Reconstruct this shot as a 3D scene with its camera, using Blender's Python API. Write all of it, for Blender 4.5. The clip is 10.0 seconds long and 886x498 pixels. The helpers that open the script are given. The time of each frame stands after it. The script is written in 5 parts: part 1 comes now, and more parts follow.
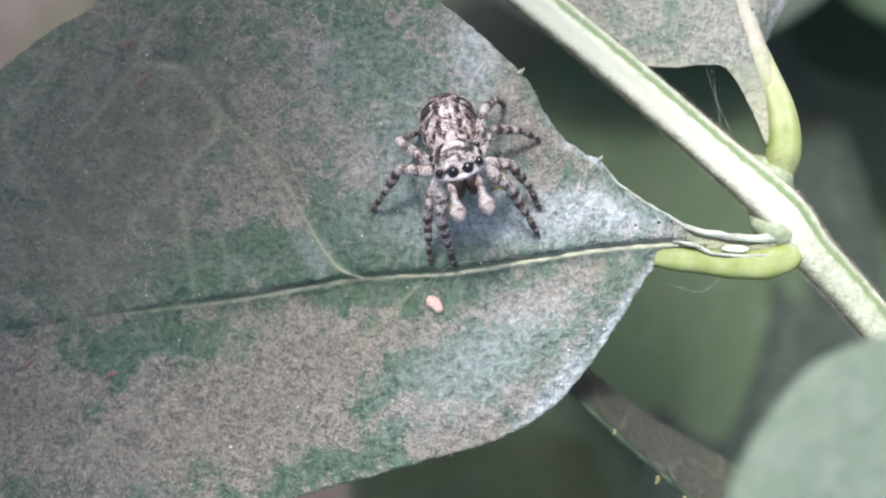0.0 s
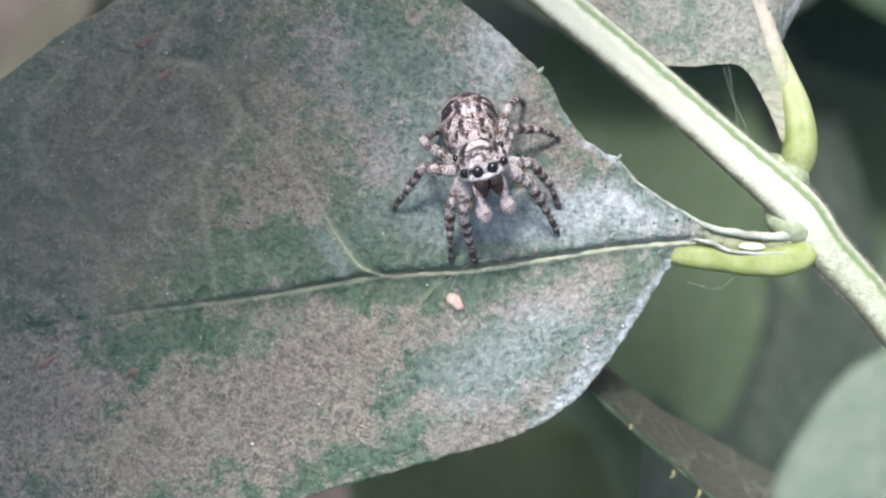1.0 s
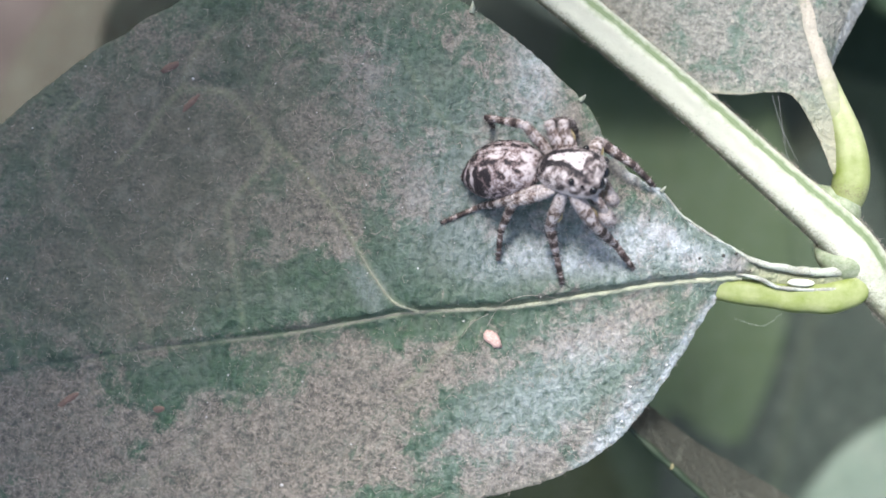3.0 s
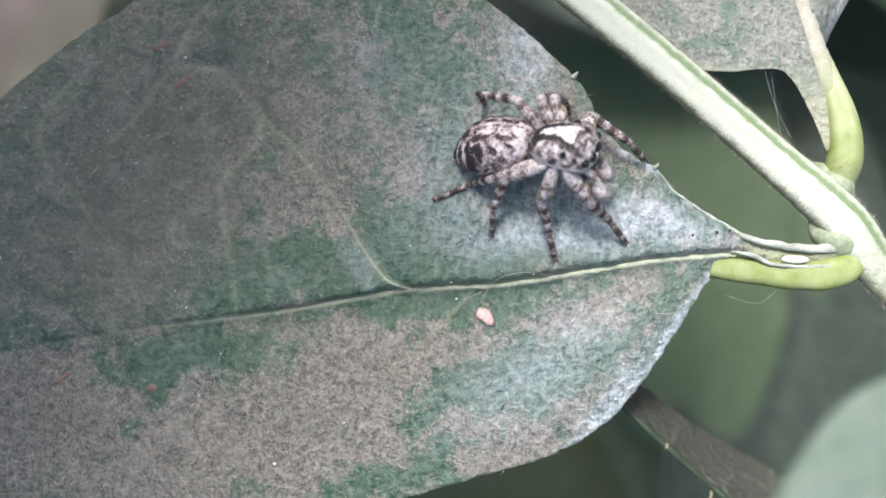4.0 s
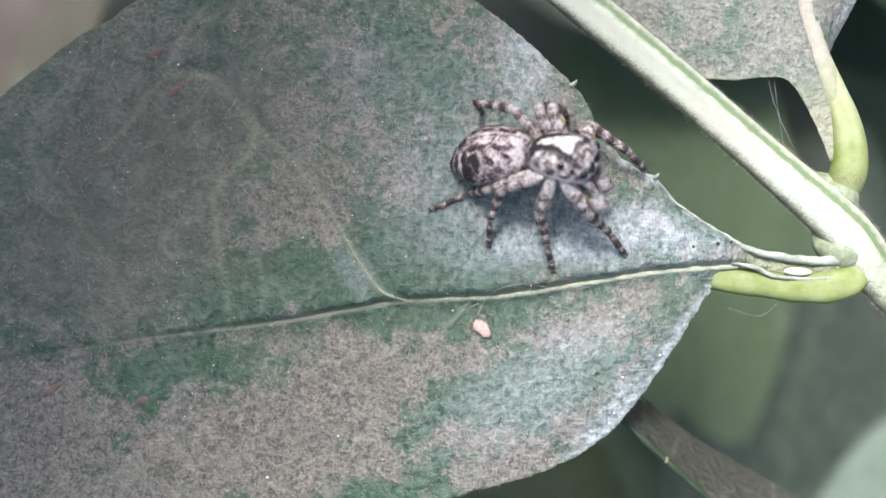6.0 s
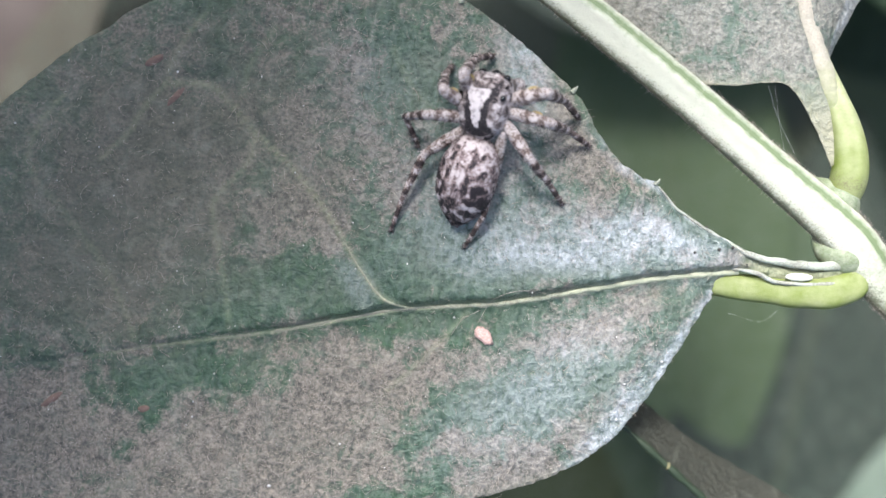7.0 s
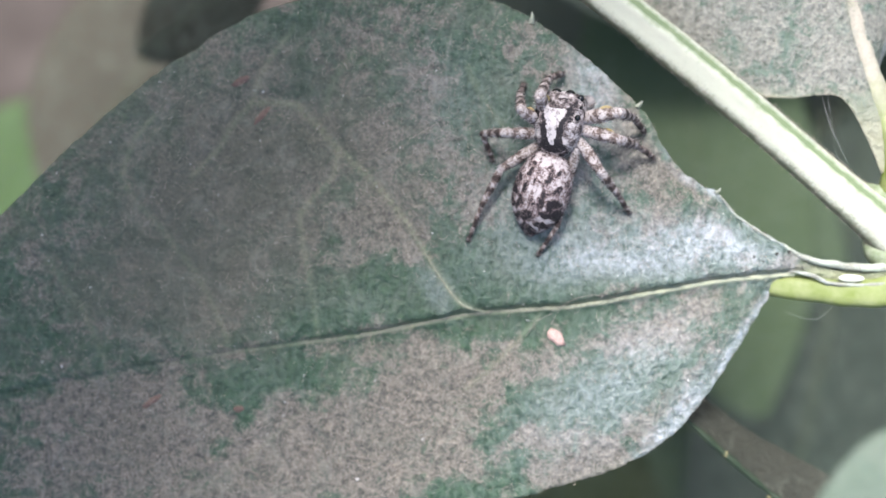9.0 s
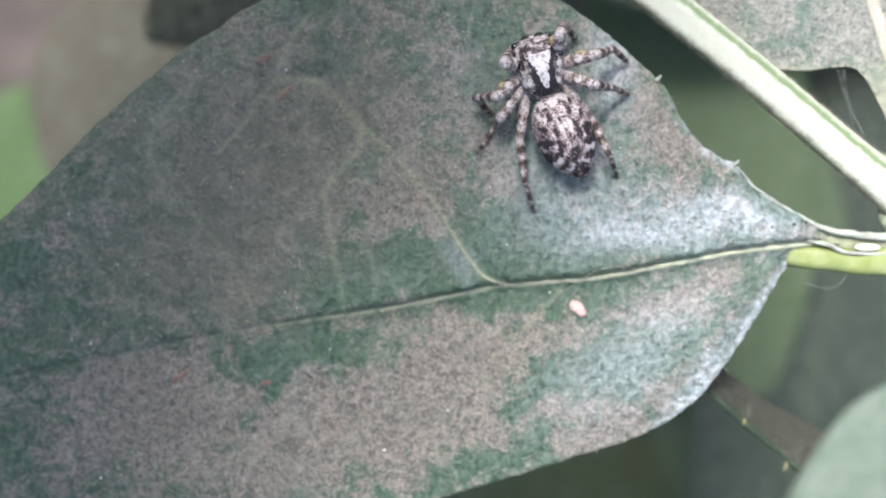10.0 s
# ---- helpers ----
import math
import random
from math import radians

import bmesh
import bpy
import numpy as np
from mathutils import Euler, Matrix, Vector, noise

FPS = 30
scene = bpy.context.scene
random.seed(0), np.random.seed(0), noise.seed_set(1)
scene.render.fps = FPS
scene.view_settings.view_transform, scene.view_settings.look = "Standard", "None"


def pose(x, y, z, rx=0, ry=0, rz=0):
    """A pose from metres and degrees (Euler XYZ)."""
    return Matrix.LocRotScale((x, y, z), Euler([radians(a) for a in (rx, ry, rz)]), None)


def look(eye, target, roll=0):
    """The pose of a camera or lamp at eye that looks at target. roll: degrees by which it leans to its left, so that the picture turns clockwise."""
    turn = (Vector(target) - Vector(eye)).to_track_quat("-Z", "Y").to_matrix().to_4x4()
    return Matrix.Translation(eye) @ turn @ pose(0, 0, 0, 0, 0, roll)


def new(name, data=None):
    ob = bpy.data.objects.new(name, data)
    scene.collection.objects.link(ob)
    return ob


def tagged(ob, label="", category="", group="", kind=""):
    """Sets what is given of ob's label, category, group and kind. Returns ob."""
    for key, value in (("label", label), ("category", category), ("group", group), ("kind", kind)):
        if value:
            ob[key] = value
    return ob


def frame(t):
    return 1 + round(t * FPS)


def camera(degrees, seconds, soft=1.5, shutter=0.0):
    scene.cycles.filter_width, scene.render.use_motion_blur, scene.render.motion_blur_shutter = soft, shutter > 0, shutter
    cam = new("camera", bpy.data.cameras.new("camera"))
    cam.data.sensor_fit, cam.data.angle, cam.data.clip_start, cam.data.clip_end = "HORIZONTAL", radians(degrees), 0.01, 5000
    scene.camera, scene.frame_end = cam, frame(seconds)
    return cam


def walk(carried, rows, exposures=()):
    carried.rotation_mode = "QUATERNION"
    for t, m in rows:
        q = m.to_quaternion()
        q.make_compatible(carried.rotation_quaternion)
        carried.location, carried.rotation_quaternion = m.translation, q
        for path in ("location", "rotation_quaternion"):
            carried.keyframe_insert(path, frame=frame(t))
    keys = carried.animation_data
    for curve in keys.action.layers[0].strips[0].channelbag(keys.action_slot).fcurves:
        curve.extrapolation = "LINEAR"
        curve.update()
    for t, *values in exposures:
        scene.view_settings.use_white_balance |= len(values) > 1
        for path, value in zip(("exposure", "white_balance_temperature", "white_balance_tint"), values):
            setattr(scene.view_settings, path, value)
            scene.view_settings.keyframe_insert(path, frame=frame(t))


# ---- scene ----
# A jumping spider on a dusty shrub leaf. Lengths in the tables are millimetres.
MM = 0.001

cam = camera(50, 10.0, soft=1.45)
cam.data.dof.use_dof = True
cam.data.dof.focus_distance = 0.0455
cam.data.dof.aperture_fstop = 26.0

PATH = [
    (0.0, pose(0.00092, -0.00186, 0.04841, 2.80, 1.46, 0.39)),
    (0.5, pose(0.00194, -0.00299, 0.04886, 2.97, 1.35, 0.05)),
    (1.0, pose(-0.00086, -0.00136, 0.04881, 2.05, 0.58, 0.32)),
    (1.5, pose(-0.00188, 0.00075, 0.04871, 1.93, 0.59, 0.57)),
    (2.0, pose(-0.00063, 0.00030, 0.04817, 1.96, 0.82, 0.29)),
    (2.5, pose(-0.00277, 0.00108, 0.04738, 1.62, 0.70, 0.58)),
    (4.0, pose(-0.00199, -0.00064, 0.04694, 2.01, 1.02, 0.39)),
    (4.5, pose(-0.00270, -0.00098, 0.04691, 2.73, 1.05, 0.36)),
    (5.0, pose(-0.00132, 0.00044, 0.04679, 1.64, 1.13, 0.48)),
    (5.5, pose(-0.00143, -0.00012, 0.04637, 1.89, 1.35, 0.57)),
    (7.0, pose(-0.00185, 0.00033, 0.04610, 1.92, 1.06, 0.33)),
    (7.5, pose(0.00000, 0.00000, 0.04718, 1.89, 1.32, -0.10)),
    (8.0, pose(-0.00598, 0.00190, 0.04806, 1.38, 0.63, 0.18)),
    (8.5, pose(-0.00605, 0.00267, 0.04881, 0.38, 0.80, -0.27)),
    (9.0, pose(-0.00560, 0.00245, 0.04918, -0.20, 1.08, -0.46)),
    (9.5, pose(-0.00598, 0.00071, 0.04957, -0.32, 0.82, -0.93)),
    (10.0, pose(-0.00713, 0.00195, 0.04994, -1.16, 0.70, -1.10)),
]
walk(cam, PATH, exposures=[(0.0, 1.62), (7.5, 1.64), (9.0, 1.72), (10.0, 1.79)])

# ---- light: bright overcast sky over a shaded shrub ----
SUN_DIR = Vector((-0.22, 0.55, 1.0)).normalized()      # towards the brightest part of the sky
world = bpy.data.worlds.new("sky")
scene.world = world
world.use_nodes = True
wn, wl = world.node_tree.nodes, world.node_tree.links
sky = wn.new("ShaderNodeTexSky")
sky.sky_type = "NISHITA"
sky.sun_disc = False
sky.sun_elevation = math.asin(SUN_DIR.z)
sky.sun_rotation = math.atan2(SUN_DIR.x, SUN_DIR.y)
sky.air_density, sky.dust_density = 1.0, 3.5
wn["Background"].inputs["Strength"].default_value = 0.098
wl.new(sky.outputs[0], wn["Background"].inputs["Color"])
sun = new("sun", bpy.data.lights.new("sun", "SUN"))
sun.data.energy, sun.data.angle, sun.data.color = 2.7, radians(16), (0.968, 0.972, 1.0)
sun.matrix_world = look(SUN_DIR * 2, (0, 0, 0))


# ---- materials ----
def material(name, rough=0.6, metal=0.0):
    m = bpy.data.materials.new(name)
    m.use_nodes = True
    b = m.node_tree.nodes["Principled BSDF"]
    b.inputs["Roughness"].default_value, b.inputs["Metallic"].default_value = rough, metal
    return m, m.node_tree.nodes, m.node_tree.links, b


def coords(n):
    return n.new("ShaderNodeTexCoord").outputs["Object"]


def noise_node(n, l, vec, size, detail=4.0, rough=0.55, dist=0.0):
    """Noise whose lumps are about size millimetres wide."""
    x = n.new("ShaderNodeTexNoise")
    x.inputs["Scale"].default_value = 1.0 / (size * MM)
    x.inputs["Detail"].default_value, x.inputs["Roughness"].default_value, x.inputs["Distortion"].default_value = detail, rough, dist
    l.new(vec, x.inputs["Vector"])
    return x.outputs["Fac"]


def ramp(n, l, fac, *stops):
    x = n.new("ShaderNodeValToRGB")
    e = x.color_ramp.elements
    while len(e) < len(stops):
        e.new(0.5)
    for k, (p, c) in zip(e, stops):
        k.position = p
        k.color = (c, c, c, 1) if not isinstance(c, tuple) else (*c, 1)
    l.new(fac, x.inputs["Fac"])
    return x.outputs["Color"]


def mix(n, l, fac, a, b):
    x = n.new("ShaderNodeMix")
    x.data_type = "RGBA"
    for s, v in ((0, fac), (6, a), (7, b)):
        if isinstance(v, (int, float)):
            x.inputs[s].default_value = v
        elif isinstance(v, tuple):
            x.inputs[s].default_value = (*v, 1)
        else:
            l.new(v, x.inputs[s])
    return x.outputs[2]


def calc(n, l, op, a, b=None, c=None):
    x = n.new("ShaderNodeMath")
    x.operation = op
    x.use_clamp = op in ("ADD", "MULTIPLY_ADD")
    for s, v in enumerate((a, b, c)):
        if v is None:
            continue
        if isinstance(v, (int, float)):
            x.inputs[s].default_value = v
        else:
            l.new(v, x.inputs[s])
    return x.outputs[0]


def bump(n, l, b, height, depth, strength=1.0, under=None):
    x = n.new("ShaderNodeBump")
    x.inputs["Strength"].default_value, x.inputs["Distance"].default_value = strength, depth * MM
    l.new(height, x.inputs["Height"])
    if under is not None:
        l.new(under, x.inputs["Normal"])
    l.new(x.outputs[0], b.inputs["Normal"])
    return x.outputs[0]


def attr(n, name):
    x = n.new("ShaderNodeAttribute")
    x.attribute_name = name
    return x


def leaf_material(name, green_a, green_b, dust_a, dust_b, sheen=(0.44, 0.48, 0.51), gloss=0.5, vein_col=(0.33, 0.36, 0.17)):
    """Green lamina with a net of fine veins under a broken coat of dust (attribute coat: dust, painted sky sheen,
    vein).
    """
    m, n, l, b = material(name)
    v = coords(n)
    a = attr(n, "coat")
    sep = n.new("ShaderNodeSeparateColor")
    l.new(a.outputs["Color"], sep.inputs[0])
    dust, sheen_mask, vein = sep.outputs
    patch = noise_node(n, l, v, 1.1, 7, 0.66, 0.8)
    lump, fine, grit = (noise_node(n, l, v, s, d, r) for s, d, r in ((0.42, 4, 0.6), (0.17, 4, 0.7), (0.06, 2, 0.6)))
    net = n.new("ShaderNodeTexVoronoi")
    net.feature = "DISTANCE_TO_EDGE"
    net.inputs["Scale"].default_value = 1 / (1.0 * MM)
    bent = n.new("ShaderNodeVectorMath")
    bent.operation = "ADD"
    warp = n.new("ShaderNodeVectorMath")
    warp.operation = "SCALE"
    warp.inputs["Scale"].default_value = 0.0006
    l.new(noise_node(n, l, v, 0.7, 3).node.outputs["Color"], warp.inputs[0])
    l.new(v, bent.inputs[0])
    l.new(warp.outputs[0], bent.inputs[1])
    l.new(bent.outputs[0], net.inputs["Vector"])
    line = ramp(n, l, net.outputs["Distance"], (0.0, 1.0), (0.07, 0.0))
    green = mix(n, l, ramp(n, l, lump, (0.35, 0.0), (0.65, 1.0)), green_a, green_b)
    green = mix(n, l, calc(n, l, "MULTIPLY", line, 0.22), green, (0.13, 0.17, 0.13))
    # fine ripples that run out from the midrib
    turn = n.new("ShaderNodeMapping")
    turn.inputs["Rotation"].default_value = (0, 0, radians(-28))
    turn.inputs["Scale"].default_value = (1.0, 0.22, 1.0)
    l.new(bent.outputs[0], turn.inputs["Vector"])
    hatch = noise_node(n, l, turn.outputs[0], 0.22, 3, 0.6)
    green = mix(n, l, calc(n, l, "MULTIPLY", ramp(n, l, hatch, (0.42, 0.0), (0.66, 1.0)), 0.38), green, (0.105, 0.145, 0.112))
    # a wide-meshed net of paler veinlets
    mesh = n.new("ShaderNodeTexVoronoi")
    mesh.feature = "DISTANCE_TO_EDGE"
    mesh.inputs["Scale"].default_value = 1 / (3.4 * MM)
    sway = n.new("ShaderNodeVectorMath")
    sway.operation = "MULTIPLY_ADD"
    sway.inputs[1].default_value = (0.0026, 0.0026, 0.0)
    l.new(noise_node(n, l, v, 2.2, 4, 0.6).node.outputs["Color"], sway.inputs[0])
    l.new(v, sway.inputs[2])
    l.new(sway.outputs[0], mesh.inputs["Vector"])
    wide = calc(n, l, "MULTIPLY", ramp(n, l, mesh.outputs["Distance"], (0.0, 1.0), (0.06, 0.0)), ramp(n, l, patch, (0.40, 0.0), (0.62, 1.0)))
    dusty = mix(n, l, ramp(n, l, calc(n, l, "MULTIPLY_ADD", fine, 0.6, calc(n, l, "MULTIPLY", lump, 0.4)), (0.40, 0.0), (0.62, 1.0)), dust_a, dust_b)
    k = calc(n, l, "ADD", dust, calc(n, l, "MULTIPLY", calc(n, l, "SUBTRACT", patch, 0.5), 1.7))
    k = calc(n, l, "ADD", k, calc(n, l, "MULTIPLY", calc(n, l, "SUBTRACT", fine, 0.5), 0.6))
    cover = ramp(n, l, k, (0.34, 0.0), (0.62, 0.95))
    col = mix(n, l, cover, green, dusty)
    film = mix(n, l, ramp(n, l, calc(n, l, "MULTIPLY_ADD", fine, 0.35, calc(n, l, "MULTIPLY", patch, 0.65)), (0.36, 0.0), (0.64, 1.0)), (0.058, 0.067, 0.044), (0.165, 0.153, 0.115))
    col = mix(n, l, a.outputs["Alpha"], col, film)
    col = mix(n, l, calc(n, l, "MULTIPLY", wide, 0.34), col, (0.20, 0.215, 0.17))
    col = mix(n, l, calc(n, l, "MULTIPLY", vein, 0.85), col, vein_col)
    w = calc(n, l, "MULTIPLY", sheen_mask, ramp(n, l, calc(n, l, "MULTIPLY_ADD", fine, 0.22, calc(n, l, "MULTIPLY_ADD", lump, 0.5, calc(n, l, "MULTIPLY", hatch, 0.28))), (0.38, 0.18), (0.62, 0.88)))
    # sky sheen goes into the base colour as a bluish-white tint
    col = mix(n, l, w, col, sheen)
    l.new(col, b.inputs["Base Color"])
    rough = calc(n, l, "MULTIPLY_ADD", cover, 0.25, 0.36)
    rough = calc(n, l, "ADD", rough, calc(n, l, "MULTIPLY", a.outputs["Alpha"], 0.22))
    l.new(calc(n, l, "SUBTRACT", rough, calc(n, l, "MULTIPLY", sheen_mask, 0.18)), b.inputs["Roughness"])
    b.inputs["Specular IOR Level"].default_value = gloss
    h = calc(n, l, "ADD", calc(n, l, "MULTIPLY", fine, 0.5), calc(n, l, "MULTIPLY", grit, 0.25))
    h = calc(n, l, "ADD", h, calc(n, l, "MULTIPLY", hatch, 0.5))
    first = bump(n, l, b, lump, 0.34, 0.9)
    sunk = bump(n, l, b, calc(n, l, "SUBTRACT", 1.0, ramp(n, l, net.outputs["Distance"], (0.0, 1.0), (0.16, 0.0))), 0.022, 0.8, first)
    bump(n, l, b, h, 0.075, 0.9, sunk)
    return m


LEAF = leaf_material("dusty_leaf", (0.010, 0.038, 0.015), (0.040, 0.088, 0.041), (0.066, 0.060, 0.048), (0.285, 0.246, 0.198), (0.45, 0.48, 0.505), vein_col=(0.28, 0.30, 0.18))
LEAF_FAR = leaf_material("plain_green_leaf", (0.047, 0.066, 0.030), (0.062, 0.086, 0.042), (0.08, 0.09, 0.07), (0.11, 0.12, 0.10), gloss=0.15)
LEAF_GREY = leaf_material("pale_dusty_leaf", (0.05, 0.085, 0.05), (0.08, 0.12, 0.075), (0.10, 0.096, 0.078), (0.29, 0.275, 0.22), vein_col=(0.36, 0.33, 0.22))
LEAF_OLIVE = leaf_material("olive_leaf", (0.030, 0.038, 0.009), (0.040, 0.049, 0.014), (0.040, 0.044, 0.016), (0.05, 0.052, 0.024), gloss=0.15)
LEAF_DRY = leaf_material("grey_brown_leaf", (0.035, 0.045, 0.03), (0.05, 0.055, 0.04), (0.042, 0.043, 0.034), (0.066, 0.066, 0.052), gloss=0.2)
LEAF_BROWN = leaf_material("dead_brown_leaf", (0.030, 0.020, 0.012), (0.045, 0.030, 0.020), (0.04, 0.03, 0.02), (0.06, 0.045, 0.03), gloss=0.15)
LEAF_BRIGHT = leaf_material("bright_green_leaf", (0.034, 0.066, 0.012), (0.044, 0.080, 0.018), (0.05, 0.075, 0.025), (0.06, 0.085, 0.03), gloss=0.15)
LEAF_DARK_BROWN = leaf_material("dark_brown_leaf", (0.008, 0.005, 0.003), (0.014, 0.009, 0.005), (0.010, 0.007, 0.004), (0.018, 0.012, 0.008), gloss=0.1)
LEAF_MOSS = leaf_material("moss_green_leaf", (0.044, 0.063, 0.024), (0.056, 0.078, 0.034), (0.06, 0.075, 0.045), (0.08, 0.095, 0.06), gloss=0.1)
LEAF_SAND = leaf_material("dry_beige_leaf", (0.12, 0.10, 0.07), (0.15, 0.13, 0.09), (0.13, 0.11, 0.08), (0.17, 0.14, 0.11), gloss=0.15)
LEAF_PALE = leaf_material("pale_grey_green_leaf", (0.094, 0.122, 0.092), (0.110, 0.140, 0.107), (0.12, 0.145, 0.118), (0.15, 0.175, 0.145), gloss=0.15)
# these two near-black leaf colours hold the shade inside the shrub
LEAF_SHADE_GREY = leaf_material("shade_dark_grey_leaf", (0.0105, 0.0135, 0.0098), (0.014, 0.017, 0.0125), (0.0155, 0.0175, 0.014), (0.020, 0.0215, 0.018), gloss=0.12)
LEAF_SHADE_GREEN = leaf_material("shade_dark_green_leaf", (0.012, 0.026, 0.006), (0.016, 0.034, 0.009), (0.02, 0.03, 0.015), (0.03, 0.04, 0.02), gloss=0.15)


def stem_material(name, pale, green, dirt, size=0.5):
    """Attribute coat: how far the pale face gives way to the green flank, and dirt."""
    m, n, l, b = material(name, 0.62)
    v = coords(n)
    a = attr(n, "coat")
    sep = n.new("ShaderNodeSeparateColor")
    l.new(a.outputs["Color"], sep.inputs[0])
    mid, fine = noise_node(n, l, v, size, 5, 0.65), noise_node(n, l, v, 0.1, 4, 0.7)
    k = calc(n, l, "ADD", sep.outputs[0], calc(n, l, "MULTIPLY", calc(n, l, "SUBTRACT", mid, 0.5), 1.1))
    col = mix(n, l, ramp(n, l, k, (0.15, 0.0), (0.95, 1.0)), pale, green)
    d = calc(n, l, "ADD", sep.outputs[1], calc(n, l, "MULTIPLY", calc(n, l, "SUBTRACT", fine, 0.5), 1.6))
    col = mix(n, l, ramp(n, l, d, (0.35, 0.0), (0.8, 0.9)), col, dirt)
    l.new(col, b.inputs["Base Color"])
    bump(n, l, b, calc(n, l, "ADD", calc(n, l, "MULTIPLY", mid, 0.6), calc(n, l, "MULTIPLY", fine, 0.3)), 0.07, 0.8)
    return m


STEM = stem_material("pale_green_stem", (0.47, 0.475, 0.375), (0.135, 0.18, 0.085), (0.125, 0.128, 0.08), 0.35)
PETIOLE = stem_material("lime_petiole", (0.32, 0.34, 0.18), (0.140, 0.182, 0.028), (0.13, 0.11, 0.06), 0.9)
RIM_SKIN = stem_material("dusty_rim", (0.40, 0.42, 0.37), (0.23, 0.28, 0.15), (0.19, 0.18, 0.15), 0.4)
PINK_RIB = stem_material("pinkish_rib", (0.36, 0.33, 0.26), (0.22, 0.25, 0.11), (0.25, 0.215, 0.175), 0.4)
RIB_FAR = stem_material("green_rib", (0.09, 0.12, 0.07), (0.06, 0.09, 0.045), (0.07, 0.08, 0.05), 2.0)
RIB_SKIN = stem_material("cream_rib", (0.43, 0.44, 0.31), (0.27, 0.31, 0.17), (0.20, 0.19, 0.14), 0.35)
TWIG = stem_material("brown_twig", (0.045, 0.044, 0.034), (0.016, 0.03, 0.012), (0.058, 0.056, 0.044), 1.5)


def plain(name, a, b_col, size, rough=0.6, depth=0.03, spec=0.5):
    m, n, l, b = material(name, rough)
    v = coords(n)
    f = noise_node(n, l, v, size, 5, 0.65)
    l.new(mix(n, l, ramp(n, l, f, (0.35, 0.0), (0.65, 1.0)), a, b_col), b.inputs["Base Color"])
    b.inputs["Specular IOR Level"].default_value = spec
    if depth:
        bump(n, l, b, f, depth, 0.8)
    return m


SOIL = plain("leaf_litter_soil", (0.029, 0.021, 0.016), (0.064, 0.050, 0.043), 30, 0.9, 3.0)
SPECK = plain("pink_speck", (0.42, 0.26, 0.22), (0.60, 0.42, 0.36), 0.12, 0.7)
FIBRE = plain("pale_fibre", (0.20, 0.17, 0.14), (0.45, 0.39, 0.33), 0.3, 0.7, 0)
SILK = plain("silk", (0.6, 0.6, 0.6), (0.75, 0.75, 0.75), 0.3, 0.4, 0)
CRUMB = plain("dark_crumb", (0.03, 0.028, 0.025), (0.07, 0.06, 0.05), 0.1, 0.8)
SCALE = plain("white_scale", (0.54, 0.55, 0.42), (0.66, 0.66, 0.54), 0.4, 0.35, 0.02)
TOOTH = plain("dull_tooth", (0.13, 0.12, 0.05), (0.20, 0.18, 0.09), 0.3, 0.7, 0)
GRAIN = plain("pale_grain", (0.55, 0.52, 0.48), (0.75, 0.72, 0.68), 0.2, 0.25, 0)
RUST = plain("rusty_stain", (0.13, 0.082, 0.062), (0.19, 0.125, 0.098), 0.3, 0.8)


# ---- small tools ----
def tris_mesh(name, verts, faces, mat, smooth=True):
    me = bpy.data.meshes.new(name)
    me.from_pydata([tuple(v) for v in verts], [], faces)
    me.materials.append(mat)
    if smooth:
        me.shade_smooth()
    me.update()
    return me


def part(name, me, parent, label=""):
    ob = new(name, me)
    ob.parent = parent
    if label:
        ob["label"] = label
    return ob


def spline(knots, u):
    """Catmull-Rom through the knots (rows), u from 0 to 1 evenly over them."""
    k = np.asarray(knots, float)
    n = len(k) - 1
    p = np.vstack([2 * k[0] - k[1], k, 2 * k[-1] - k[-2]])
    x = np.clip(np.asarray(u) * n, 0, n - 1e-9)
    i = x.astype(int)
    t = (x - i)[:, None]
    a, b, c, d = p[i], p[i + 1], p[i + 2], p[i + 3]
    return 0.5 * (2 * b + (c - a) * t + (2 * a - 5 * b + 4 * c - d) * t ** 2 + (3 * b - a - 3 * c + d) * t ** 3)


def coat_attribute(me, rgb):
    c = me.color_attributes.new("coat", "FLOAT_COLOR", "POINT")
    a = np.ones((len(me.vertices), 4), np.float32)
    a[:, :3] = rgb[:, :3]
    a[:, 3] = rgb[:, 3] if rgb.shape[1] > 3 else 0.0
    c.data.foreach_set("color", a.ravel())


def tube_data(knots, radii, rings, sides, section=None):
    """A tube along knots with a radius at each; section(angle, u) scales the radius. Returns verts (mm), faces, u and angle."""
    u = np.linspace(0, 1, rings)
    c = spline(knots, u)
    r = spline(np.asarray(radii, float)[:, None], u)[:, 0]
    tan = np.gradient(c, axis=0)
    tan /= np.linalg.norm(tan, axis=1)[:, None]
    up = np.array([0.0, 0.0, 1.0])
    side = np.cross(tan, up)
    bad = np.linalg.norm(side, axis=1) < 1e-3
    side[bad] = (1, 0, 0)
    side /= np.linalg.norm(side, axis=1)[:, None]
    nrm = np.cross(side, tan)
    ang = np.linspace(0, 2 * math.pi, sides, endpoint=False)
    uu, aa = np.meshgrid(u, ang, indexing="ij")
    k = section(aa, uu) if section else np.ones_like(aa)
    v = c[:, None] + (r[:, None] * k)[..., None] * (np.cos(aa)[..., None] * side[:, None] + np.sin(aa)[..., None] * nrm[:, None])
    idx = np.arange(rings * sides).reshape(rings, sides)
    q = np.stack([idx[:-1], np.roll(idx[:-1], -1, 1), np.roll(idx[1:], -1, 1), idx[1:]], -1).reshape(-1, 4)[:, ::-1]
    faces = q.tolist() + [idx[0].tolist(), idx[-1][::-1].tolist()]
    return v.reshape(-1, 3), faces, uu.ravel(), aa.ravel()


